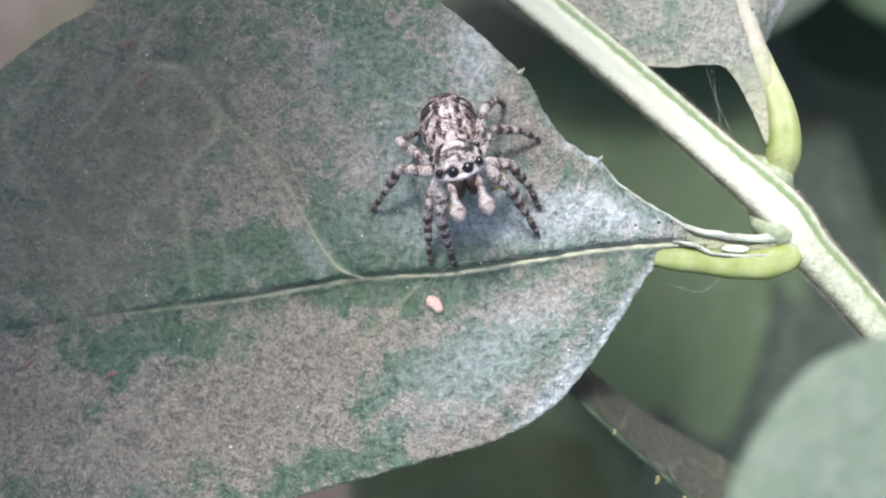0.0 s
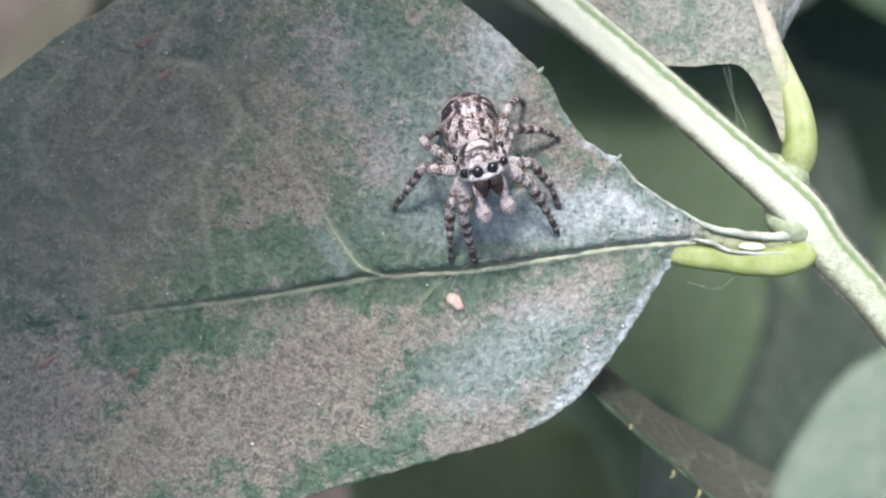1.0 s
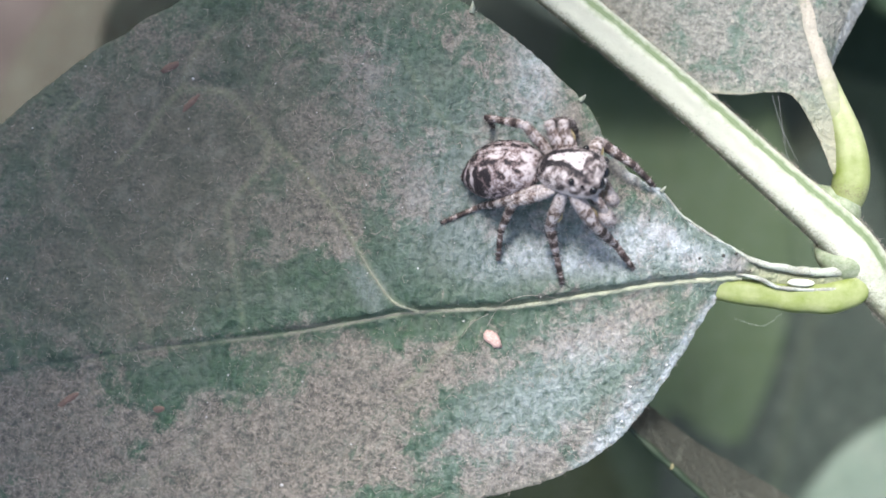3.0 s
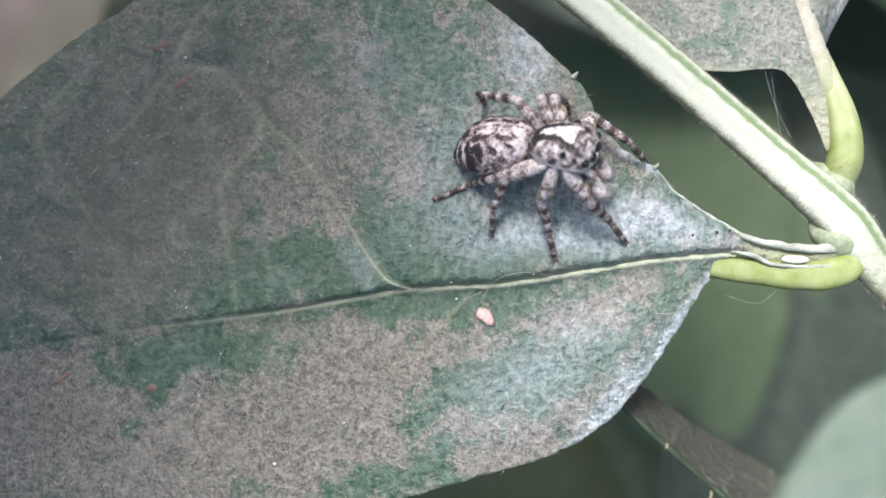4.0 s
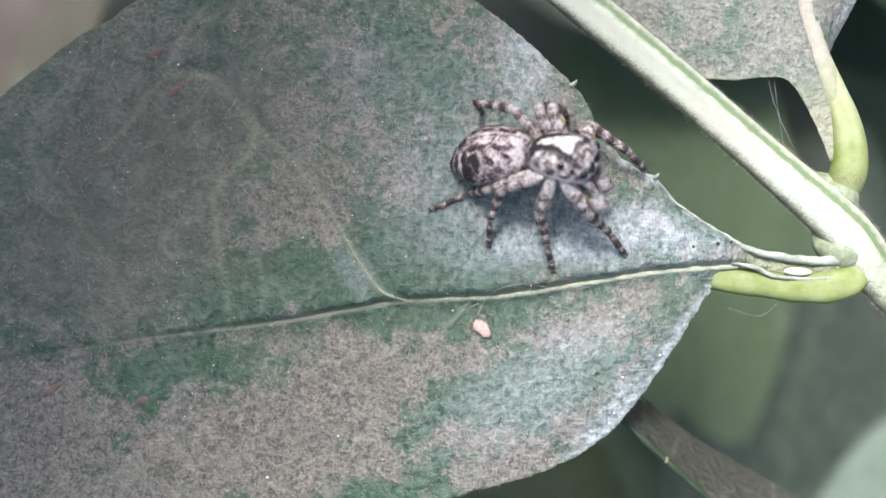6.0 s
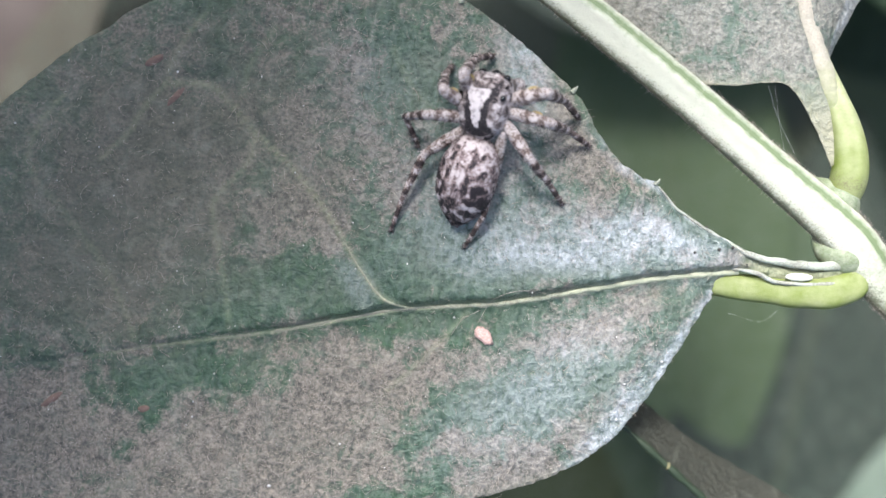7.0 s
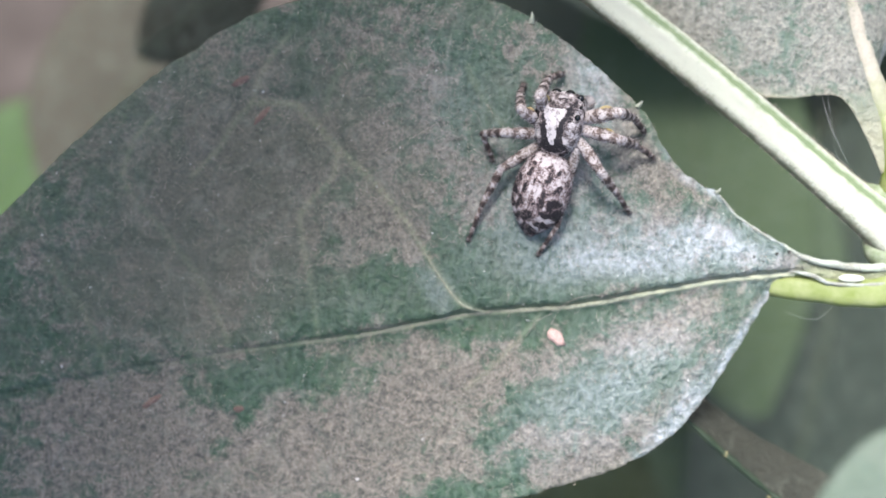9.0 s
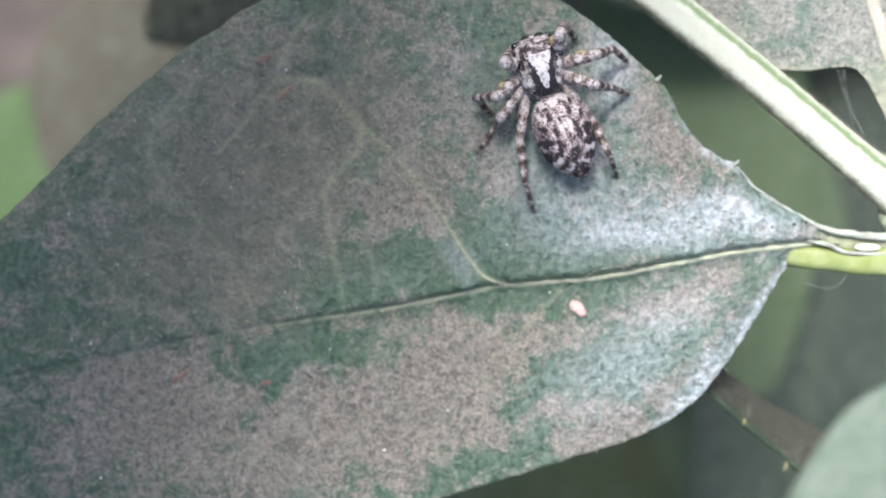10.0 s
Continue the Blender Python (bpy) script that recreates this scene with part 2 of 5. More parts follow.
def value_noise(x, y, size, seed=0.0):
    return np.array([noise.noise((a / size + seed, b / size - seed, seed * 1.7)) for a, b in zip(x, y)])


# ---- leaf blades ----
def blade(rib, left, right, height, coat, mat, cols=300, rows=90, thick=0.22, jag=0.06, seed=1.0):
    """A leaf between its rib and its two margins (knots in mm); height(x, y, v, s) and coat(x, y, v, s) by place."""
    s = np.linspace(0, 1, cols)
    c = spline(rib, s)
    rng = np.random.RandomState(int(seed * 10))
    sides = []
    for knots in (left, right):
        e = spline(knots, s)
        w = e - c
        wl_ = np.linalg.norm(w, axis=1) + 1e-6
        rough = np.array([noise.noise((q * 60, seed, 0)) + 0.6 * noise.noise((q * 190, seed, 3)) for q in s])
        sides.append(w * (1 + jag * 2.2 * rough / np.maximum(wl_, 0.8))[:, None])
    vv = np.concatenate([-np.linspace(1, 0, rows) ** 1.25, np.linspace(0, 1, rows)[1:] ** 1.25])
    n = len(vv)
    P = np.zeros((cols, n, 2))
    for j, v in enumerate(vv):
        P[:, j] = c + (sides[0] if v > 0 else sides[1]) * abs(v)
    S, V = np.meshgrid(s, vv, indexing="ij")
    x, y = P[..., 0].ravel(), P[..., 1].ravel()
    z = height(x, y, V.ravel(), S.ravel())
    idx = np.arange(cols * n).reshape(cols, n)
    top = np.stack([x, y, z], 1)
    bot = top - np.array([0, 0, thick]) * (1 - 0.7 * np.abs(V.ravel()) ** 6)[:, None]
    f = np.stack([idx[:-1, :-1], idx[1:, :-1], idx[1:, 1:], idx[:-1, 1:]], -1).reshape(-1, 4)
    N = cols * n
    faces = f[:, ::-1].tolist() + (f + N).tolist()
    for a, b in (list(zip(idx[:-1, 0], idx[1:, 0])) + list(zip(idx[1:, -1], idx[:-1, -1])) + list(zip(idx[0, 1:], idx[0, :-1])) + list(zip(idx[-1, :-1], idx[-1, 1:]))):
        faces.append([int(b), int(a), int(a) + N, int(b) + N][::-1])
    me = tris_mesh("blade", np.vstack([top, bot]) * MM, faces, mat)
    k = coat(x, y, V.ravel(), S.ravel())
    coat_attribute(me, np.vstack([k, k]))
    return me


RIB = [(17.2, 1.05), (15.0, 0.75), (13.0, 0.9), (11.3, 0.85), (7.6, 0.5), (4.0, -0.1), (0.1, -0.75), (-4.75, -1.05), (-8.5, -1.75), (-11.4, -2.25), (-17.0, -2.95), (-22.5, -3.9), (-30.0, -5.3), (-38.0, -7.2), (-46.0, -9.5)]
RIB_X = np.array([p[0] for p in RIB])[::-1]
RIB_Y = np.array([p[1] for p in RIB])[::-1]
UPPER = [(17.2, 1.35), (15.6, 1.22), (13.8, 1.42), (12.4, 1.72), (11.2, 2.3), (9.0, 3.6), (7.8, 4.95), (6.1, 5.95), (4.85, 7.5), (3.75, 9.4), (0.9, 12.1), (-1.7, 14.0), (-4.2, 15.15), (-9.5, 15.6), (-15.3, 15.0), (-20.4, 12.4), (-25.3, 8.7), (-30.5, 3.9), (-36.0, -1.2), (-41.5, -6.0), (-46.2, -9.4)]
LOWER = [(17.2, 0.6), (15.6, 0.26), (13.7, 0.34), (12.6, 0.75), (11.5, 0.9), (11.0, 0.35), (10.15, -0.85), (8.3, -3.75), (6.45, -6.3), (4.9, -7.8), (2.5, -9.15), (-1.5, -10.35), (-7.8, -12.15), (-15.0, -14.3), (-23.0, -16.0), (-31.0, -16.0), (-38.5, -13.8), (-46.2, -9.6)]
# side veins of the large leaf: start on the rib, then outwards
VEINS = [
    [(-4.4, -1.0), (-5.6, -0.55), (-6.6, 0.7), (-7.4, 2.0), (-8.5, 3.8), (-10.2, 5.9), (-12.0, 7.6), (-13.7, 9.5), (-14.6, 9.9), (-16.4, 10.0)],
    [(-13.0, -2.4), (-13.4, 0.5), (-13.9, 3.2), (-13.8, 4.3), (-12.2, 6.1), (-12.0, 7.4)],
    [(-17.6, -3.0), (-19.0, 0.3), (-20.9, 3.0), (-23.2, 5.9), (-22.7, 8.0), (-21.7, 9.3)],
    [(2.3, 6.1), (-0.2, 7.4), (-2.7, 8.1), (-4.2, 9.6), (-5.2, 11.6)],
    [(-24.0, -4.2), (-25.4, -1.0), (-27.5, 2.0)],
    [(-16.4, 10.0), (-16.1, 11.0), (-15.5, 12.2), (-14.6, 13.3)],
    [(-16.4, 10.0), (-17.6, 8.6), (-18.2, 7.6), (-19.6, 6.2)],
    [(-12.6, 9.2), (-12.2, 10.8), (-11.0, 12.6)],
    [(-1.5, -1.2), (-2.3, -2.1), (-4.0, -3.8), (-5.4, -5.0)],
    [(8.4, 0.6), (6.6, -1.3), (4.0, -2.9), (1.5, -4.2)],
    [(-10.0, -2.0), (-13.0, -5.0), (-16.5, -8.4), (-20.0, -10.5)],
]
VEIN_STRENGTH = [1.25, 0.65, 0.6, 0.5, 0.45, 0.6, 0.55, 0.45, 0.5, 0.22, 0.25]


def near_veins(x, y):
    """How deep the trough of the side veins is here, and how much of their pale line."""
    wide, power = np.zeros(len(x)), np.zeros(len(x))
    for knots, st in zip(VEINS, VEIN_STRENGTH):
        p = spline(knots, np.linspace(0, 1, 60))
        d = np.full(len(x), 9.0)
        for a, b in p:
            d = np.minimum(d, np.hypot(x - a, y - b))
        power = np.maximum(power, st * np.exp(-(d / 0.15) ** 2))
        wide = np.maximum(wide, st * np.exp(-(d / 0.7) ** 2))
    return wide, power


def main_height(x, y, v=None, s=None):
    x, y = np.atleast_1d(x).astype(float), np.atleast_1d(y).astype(float)
    d = y - np.interp(x, RIB_X, RIB_Y)
    fade = np.clip((x + 24) / 18, 0.25, 1)
    up = np.where(d > 0, 0.84 * (1 - np.exp(-(d / (0.25 + 0.03 * np.sin(2.1 * x) + 0.02 * np.sin(5.3 * x + 1))) ** 2)) * fade, 0.30 * (1 - np.exp(-(d / 1.6) ** 2)) * fade)
    up = up * np.clip((13.0 - x) / 2.0, 0.15, 1)
    z = -0.35 + up + 0.2 * np.exp(-(d / 0.30) ** 2) * np.clip((x + 24) / 22, 0.05, 1)
    z = z - 0.0016 * np.clip(-x - 14, 0, None) ** 2                     # droops towards the tip
    z = z - 0.055 * np.clip(np.minimum(x, 11.5) - 3.5, 0, None) ** 1.6 * np.where(d > 0, 0.35, 0.3)
    z = np.where(x > 11.5, z + 0.12 * np.clip((x - 11.5) / 2.5, 0, 1), z)
    if v is not None:
        wide, power = near_veins(x, y)
        z = z - 0.20 * wide + 0.12 * power
        roll = np.clip(np.abs(v) - 0.72, 0, None) / 0.28
        z = z - np.where(v < 0, 0.32 * np.clip((x + 6) / 8, 0.15, 1), 0.4) * roll ** 2.2 * np.clip((12.5 - x) / 2, 0, 1)
        z = z + 0.10 * value_noise(x, y, 2.6, 3.1) + 0.05 * value_noise(x, y, 0.9, 7.7)
    return z


def on_rim(x, y):
    """Height of the large leaf at its margin."""
    return float(main_height(x, y)[0]) - 0.30


def blobs(x, y, rows):
    k = np.zeros(len(x))
    for cx, cy, rx, ry, turn, w in rows:
        c, s = math.cos(radians(turn)), math.sin(radians(turn))
        a, b = (x - cx) * c + (y - cy) * s, -(x - cx) * s + (y - cy) * c
        k += w * np.exp(-((a / rx) ** 2 + (b / ry) ** 2))
    return k


DUST_ON = [(-11, -8.0, 8, 3.2, 10, 0.55), (-4.5, -4.2, 4, 1.6, 5, 0.35), (-1, -7.4, 2.4, 1.0, -10, 0.35), (0, -9, 4, 0.8, 12, 0.4), (-22, -8, 6, 4, 0, 0.50), (4.5, -2.3, 4, 1.4, 25, 0.34), (3.2, -7.0, 2.6, 0.9, 35, 0.3), (7.6, -3.2, 1.6, 0.7, 55, 0.3), (-16, 6, 9, 6, 0, 0.30), (-8, 4.5, 2.5, 3, 0, 0.2), (13.5, 1.2, 3.5, 0.9, 0, 0.4), (5.2, 5.4, 2.6, 1.6, -40, 0.4), (3.2, 8.2, 1.2, 2.4, 30, 0.3), (-9.6, 3.0, 1.1, 2.6, 32, 0.42), (-7.6, 10.6, 1.6, 2.6, 0, 0.22), (-5.2, 6.2, 1.4, 2.4, 10, 0.2)]
DUST_OFF = [(9.3, 3.35, 2.0, 0.45, -42, 0.6), (-12, -0.6, 3.2, 1.5, 0, 0.5), (-7, -0.6, 2.5, 1.2, 0, 0.3), (-9.8, 0.4, 3.4, 1.2, 8, 0.40), (-17.2, -7.0, 3.6, 0.9, 52, 0.5), (-18, -4.6, 2.8, 1.0, 20, 0.35), (-16, -4.4, 3, 0.9, 0, 0.25), (-3.6, 10.5, 1.3, 3.5, 10, 0.3), (-11.6, 5.6, 1.2, 1.5, 0, 0.35), (-6.0, 2.6, 1.0, 1.6, 20, 0.35), (-2, -6.2, 4, 1.5, 20, 0.38), (3.5, -5.4, 4.5, 1.3, 32, 0.28), (-6, -10.5, 4, 0.9, 12, 0.4), (-1.6, -1.9, 4.5, 0.8, 8, 0.3), (1.5, 0.2, 5, 0.7, 8, 0.5), (-3.2, 1.5, 2.2, 2, 0, 0.3), (-23, -10, 3, 3, 0, 0.08), (-23, 0, 3, 2.5, 0, 0.1)]
# pale patches that stand in for sky reflected off the leaf
SHEEN = [(0.5, 2.2, 4.0, 1.6, 0, 0.35), (-3.5, 3.8, 2.4, 2.8, 0, 0.18), (1.0, -6.0, 4.4, 2.4, 28, 0.40), (4.5, -2.6, 4.0, 1.8, 25, 0.32), (7.0, 2.4, 3.6, 1.4, -10, 0.95), (2.6, 1.3, 3.2, 0.9, 4, 0.7), (1.4, 10.8, 1.1, 2.6, 10, 0.6), (6.2, -5.6, 3.4, 0.6, 54, 0.55), (9.8, -1.5, 2.4, 0.25, 58, 0.8), (-6.2, 0.1, 0.7, 1.0, 30, 0.18), (-0.8, 6.0, 3.4, 4.4, 0, 0.38), (-7.0, 0.4, 0.6, 1.5, 35, 0.2), (-6.4, 10.0, 2.4, 3.4, 0, 0.16), (3, -5.5, 3.4, 1.8, 40, 0.10), (9.2, 2.2, 2.2, 0.8, -20, 0.3)]

FILM = [(-17, 7, 9.5, 6.5, 10, 0.9), (-20, 0.5, 5, 3.0, 0, 0.8), (-24, -9, 5, 5, 0, 0.15)]


def main_coat(x, y, v, s):
    d = y - np.interp(x, RIB_X, RIB_Y)
    wob = 1.4 * value_noise(x, y, 3.0, 5.0), 1.4 * value_noise(x, y, 3.0, 9.0)
    fine = 0.5 * value_noise(x, y, 0.8, 2.0)
    xx, yy = x + wob[0] + fine, y + wob[1] + fine
    dust = 0.36 + blobs(xx, yy, DUST_ON) - blobs(xx, yy, DUST_OFF)
    dust += 0.20 * value_noise(x, y, 1.5, 12.0) + 0.16 * value_noise(x, y, 3.4, 31.0)
    _, power = near_veins(x, y)
    rib = np.exp(-(d / (0.09 + 0.07 * np.clip((x + 20) / 30, 0, 1))) ** 2) * np.clip((x + 24) / 18, 0.12, 1)
    edge = np.clip(np.abs(v) - 0.955, 0, None) / 0.045 * np.clip((x + 2) / 6, 0.1, 1)
    # pale edge painted for the shine of sky on the rolled margin
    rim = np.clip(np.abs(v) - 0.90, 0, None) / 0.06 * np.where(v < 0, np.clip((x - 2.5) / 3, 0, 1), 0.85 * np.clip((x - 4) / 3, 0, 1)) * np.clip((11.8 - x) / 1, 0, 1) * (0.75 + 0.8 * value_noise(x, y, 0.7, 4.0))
    vein = np.clip(np.maximum(np.maximum(rib, 0.55 * power), np.maximum(0.25 * edge, 0.95 * np.clip((x - 11.4) / 1.5, 0, 1))), 0, 1)
    return np.stack([np.clip(dust, 0, 1), np.clip(blobs(x + 0.5 * wob[0], y + 0.5 * wob[1], SHEEN) + np.clip(rim, 0, 1), 0, 1), vein, np.clip(blobs(xx, yy, FILM) + 0.3 * value_noise(x, y, 2.2, 17.0), 0, 0.9)], 1)


def build_main_leaf():
    ob = new("large_leaf")
    tagged(ob, "large dark green leaf coated with grey-brown dust, pale midrib", "leaf")
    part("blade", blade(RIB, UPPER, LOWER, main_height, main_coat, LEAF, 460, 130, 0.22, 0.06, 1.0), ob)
    u = np.linspace(0.2, 0.80, 120)
    c = spline(RIB, u)
    z = main_height(c[:, 0], c[:, 1], np.zeros(len(c)))
    rv, rf, ru, ra = tube_data(np.column_stack([c, z - 0.08]), 0.03 + 0.14 * np.clip((c[:, 0] + 24) / 34, 0, 1), 420, 12, lambda a, q: 1.1 + 0.06 * np.sin(230 * q + a))
    rv = rv + 0.045 * np.array([[noise.noise(Vector(p) * 3), noise.noise(Vector(p) * 3 + Vector((9, 0, 0))), noise.noise(Vector(p) * 3 + Vector((0, 9, 0)))] for p in rv])
    rm = tris_mesh("midrib", rv * MM, rf, RIB_SKIN)
    coat_attribute(rm, np.stack([0.25 + 0 * ru, 0.3 + 0.7 * np.clip((ru - 0.15) / 0.5, 0, 1), 0 * ru], 1))
    part("midrib", rm, ob, "pale cream midrib fading into dust")
    for knots, st in zip(VEINS, VEIN_STRENGTH):
        if st < 1.0:
            continue
        c = spline(knots, np.linspace(0, 0.55, 50))
        z = main_height(c[:, 0], c[:, 1], np.zeros(len(c)))
        rv, rf, ru, ra = tube_data(np.column_stack([c, z - 0.03]), 0.085 * np.linspace(1, 0.2, 50), 110, 8)
        rm = tris_mesh("side_vein", rv * MM, rf, RIB_SKIN)
        coat_attribute(rm, np.stack([0.4 + 0 * ru, 0.55 + 0.5 * ru, 0 * ru], 1))
        part("side_vein", rm, ob)
    # small pale teeth of the margin: base and tip
    for (bx, by), (tx, ty), rad in (((3.50, 9.50), (3.78, 9.80), 0.13), ((-1.9, 13.85), (-1.85, 14.45), 0.15), ((7.55, 5.05), (7.78, 5.32), 0.10)):
        zb = on_rim(bx, by)
        tv, tf, tu, ta = tube_data([(bx, by, zb), ((bx + tx) / 2 + 0.03, (by + ty) / 2, zb + 0.08), (tx, ty, zb + 0.05)], (rad, 0.7 * rad, 0.02), 14, 10)
        tm = tris_mesh("tooth", tv * MM, tf, RIM_SKIN)
        coat_attribute(tm, np.stack([0.6 + 0 * tu, 0.55 + 0 * tu, 0 * tu], 1))
        part("tooth", tm, ob, "pale pointed tooth of the margin")
    # short channelled stalk that joins the stem
    v, f, u, a = tube_data([(10.4, 0.32, -1.4), (11.1, 0.20, -1.3), (13.2, -0.02, -1.2), (14.8, -0.16, -1.1), (16.3, -0.12, -1.05), (17.3, 0.28, -1.0), (17.7, 1.0, -1.0)], (0.45, 0.60, 0.68, 0.76, 0.80, 0.78, 0.6), 90, 40, lambda a, q: (np.abs(np.cos(a)) ** 3 + np.abs(np.sin(a)) ** 3) ** (-1 / 3) * (1 + 0.025 * np.sin(31 * q + 2 * a)))
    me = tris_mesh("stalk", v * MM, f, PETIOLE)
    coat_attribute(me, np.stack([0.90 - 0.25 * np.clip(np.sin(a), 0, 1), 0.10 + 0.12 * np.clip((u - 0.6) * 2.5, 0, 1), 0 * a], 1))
    part("stalk", me, ob, "smooth lime green leaf stalk")
    # the two raised rims of the channel on the stalk
    for knots, radii, coat in (([(7.75, 4.95, on_rim(7.75, 4.95)), (8.5, 4.0, on_rim(8.5, 4.0)), (9.6, 3.2, on_rim(9.6, 3.2)), (11.2, 2.25, on_rim(11.2, 2.25)), (12.4, 1.62, -0.42), (13.8, 1.32, -0.38), (15.2, 1.15, -0.40), (16.6, 1.22, -0.5), (18.2, 1.9, -0.9)], (0.03, 0.06, 0.07, 0.10, 0.15, 0.19, 0.21, 0.25, 0.40), (0.25, 0.50)),
                               ([(11.4, 0.98, -0.52), (12.0, 0.92, -0.42), (12.7, 0.70, -0.38), (13.5, 0.36, -0.4), (14.7, 0.24, -0.38), (16.1, 0.27, -0.38), (17.3, 0.6, -0.5), (17.9, 1.0, -0.7)], (0.05, 0.10, 0.12, 0.11, 0.10, 0.10, 0.14, 0.2), (0.3, 0.58))):
        v, f, u, a = tube_data(knots, radii, 90, 16, lambda a, q: 1 + 0.04 * np.sin(60 * q + a) + 0.04 * np.sin(23 * q + 3 * a))
        v = v + 0.05 * np.array([[noise.noise(Vector(p) * 2.2), noise.noise(Vector(p) * 2.2 + Vector((9, 0, 0))), noise.noise(Vector(p) * 2.2 + Vector((0, 9, 0)))] for p in v])
        me = tris_mesh("stalk_rim", v * MM, f, RIM_SKIN)
        coat_attribute(me, np.stack([coat[0] + 0.3 * np.clip((u - 0.5) * 2, 0, 1), coat[1] + 0.15 * np.sin(30 * u), 0 * a], 1))
        part("stalk_rim", me, ob, "dusty grey-green rim of the stalk's channel")
    return ob


build_main_leaf()


# ---- the stem and the second leaf ----
def build_stem():
    ob = new("plant_stem")
    tagged(ob, "pale angular green plant stem with hairy edges", "stem")
    def square(a, u):
        return 1 + 0.08 * np.cos(4 * (a - 0.35)) - 0.17 * np.exp(-((a - 1.93) / 0.12) ** 2) + 0.07 * np.exp(-((a - 2.4) / 0.25) ** 2)
    v, f, u, a = tube_data([(-4.0, 20.6, -1.4), (4.7, 13.5, -1.1), (9.45, 9.5, -1.0), (13.65, 5.75, -0.9), (16.95, 2.8, -0.9), (18.8, 0.5, -1.2), (22.0, -3.0, -1.6), (30.0, -12.8, -3.0)], (0.93, 1.02, 1.02, 1.06, 1.2, 1.12, 1.05, 1.05), 320, 56, square)
    v = v + 0.03 * np.array([[noise.noise(q * 2.0), noise.noise(q * 2.0 + Vector((5, 0, 0))), noise.noise(q * 2.0 + Vector((0, 5, 0)))] for q in (Vector(p) for p in v)])
    skin, ang, spine = v, a, v.reshape(-1, 56, 3).mean(1)
    me = tris_mesh("stem", v * MM, f, STEM)
    wig = np.array([noise.noise((q * 70, 2.0, w)) for q, w in zip(u, a)])
    face = np.exp(-((a - 1.10 + 0.10 * wig) / 0.70) ** 6)
    past = np.clip((u - 0.60) / 0.12, 0, 1)
    dirt = 0.85 * np.exp(-((a - 0.05 + 0.25 * wig) / 0.6) ** 2) + 0.30 * np.exp(-((a - 2.5) / 0.4) ** 2) + 0.50 * np.exp(-((a - 3.05) / 0.35) ** 2) + 0.2 * past + 0.16 * wig + 0.10
    outer = np.clip((a - 2.06) / 0.12, 0, 1) * (a < 4.2)
    coat_attribute(me, np.stack([1.05 - face * (1 - 0.35 * past) - 0.72 * outer, dirt, 0 * a], 1))
    part("shaft", me, ob)
    # swollen joints at which the leaf stalks spring
    for name, knots, radii in (("node", [(15.5, 2.55, -1.15), (16.1, 1.95, -0.95), (17.2, 1.5, -0.95), (18.8, 0.4, -1.3)], (0.05, 0.62, 0.9, 0.05)), ("node", [(15.4, 5.6, -1.1), (16.2, 4.9, -0.9), (16.9, 4.2, -0.8), (17.7, 3.3, -1.1)], (0.04, 0.6, 0.85, 0.05))):
        v, f, u, a = tube_data(knots, radii, 30, 28)
        me = tris_mesh("node", v * MM, f, STEM)
        coat_attribute(me, np.stack([0.75 + 0 * a, 0.34 + 0 * a, 0 * a], 1))
        part(name, me, ob, "swollen leaf joint")
    # fine hairs along the two upper edges
    rng = np.random.RandomState(4)
    hv, hf = [], []
    for i in rng.choice(np.nonzero((np.abs(ang - 0.25) < 0.5) | (np.abs(ang - 2.9) < 0.5))[0], 3600):
        out = skin[i] - spine[i // 56]
        out /= np.linalg.norm(out)
        strand(hv, hf, skin[i] - out * 0.02, skin[i] + out * rng.uniform(0.03, 0.16) + rng.normal(0, 0.06, 3), 0.010, rng)
    part("hairs", tris_mesh("hairs", np.array(hv) * MM, hf, FIBRE), ob)["kind"] = "stuff"
    return ob


def strand(hv, hf, a, b, r, rng, bend=0.0, steps=1):
    """A three-sided tapered hair from a to b, added to the lists."""
    a, b = np.asarray(a, float), np.asarray(b, float)
    d = b - a
    n1 = np.cross(d, (0.3, 0.5, 0.8))
    n1 /= np.linalg.norm(n1) + 1e-9
    n2 = np.cross(d, n1)
    n2 /= np.linalg.norm(n2) + 1e-9
    base = len(hv)
    for i in range(steps + 1):
        t = i / steps
        c = a + d * t + n1 * bend * math.sin(math.pi * t)
        rr = r * (1 - 0.7 * t)
        for q in range(3):
            w = 2 * math.pi * q / 3
            hv.append(c + rr * (math.cos(w) * n1 + math.sin(w) * n2))
    for i in range(steps):
        for q in range(3):
            p, o = base + 3 * i + q, base + 3 * i + (q + 1) % 3
            hf.append([p, o, o + 3, p + 3])


build_stem()


def second_height(x, y, v, s):
    z = -0.35 - 0.085 * np.clip(11.5 - x, 0, None) ** 1.7 + 0.12 * value_noise(x, y, 2.2, 4.4)
    z = z - 0.35 * np.exp(-(v / 0.10) ** 2) + 0.25 * np.exp(-(v / 0.05) ** 2)
    return z - 1.6 * np.where(v < 0, np.abs(v) ** 2, 0)


def second_coat(x, y, v, s):
    rib = np.exp(-(v / 0.06) ** 2) + np.clip((10.8 - y) / 2.5, 0, 1)
    edge = np.clip(np.abs(v) - 0.95, 0, None) / 0.05
    return np.stack([np.clip(0.62 + 0.22 * value_noise(x, y, 1.6, 6.0) - 0.6 * np.clip((10.6 - y) / 2, 0, 1), 0, 1), np.where(v < -0.8, 0.4, 0.0) + 0.1, np.clip(0.75 * rib + 0.5 * edge, 0, 1)], 1)


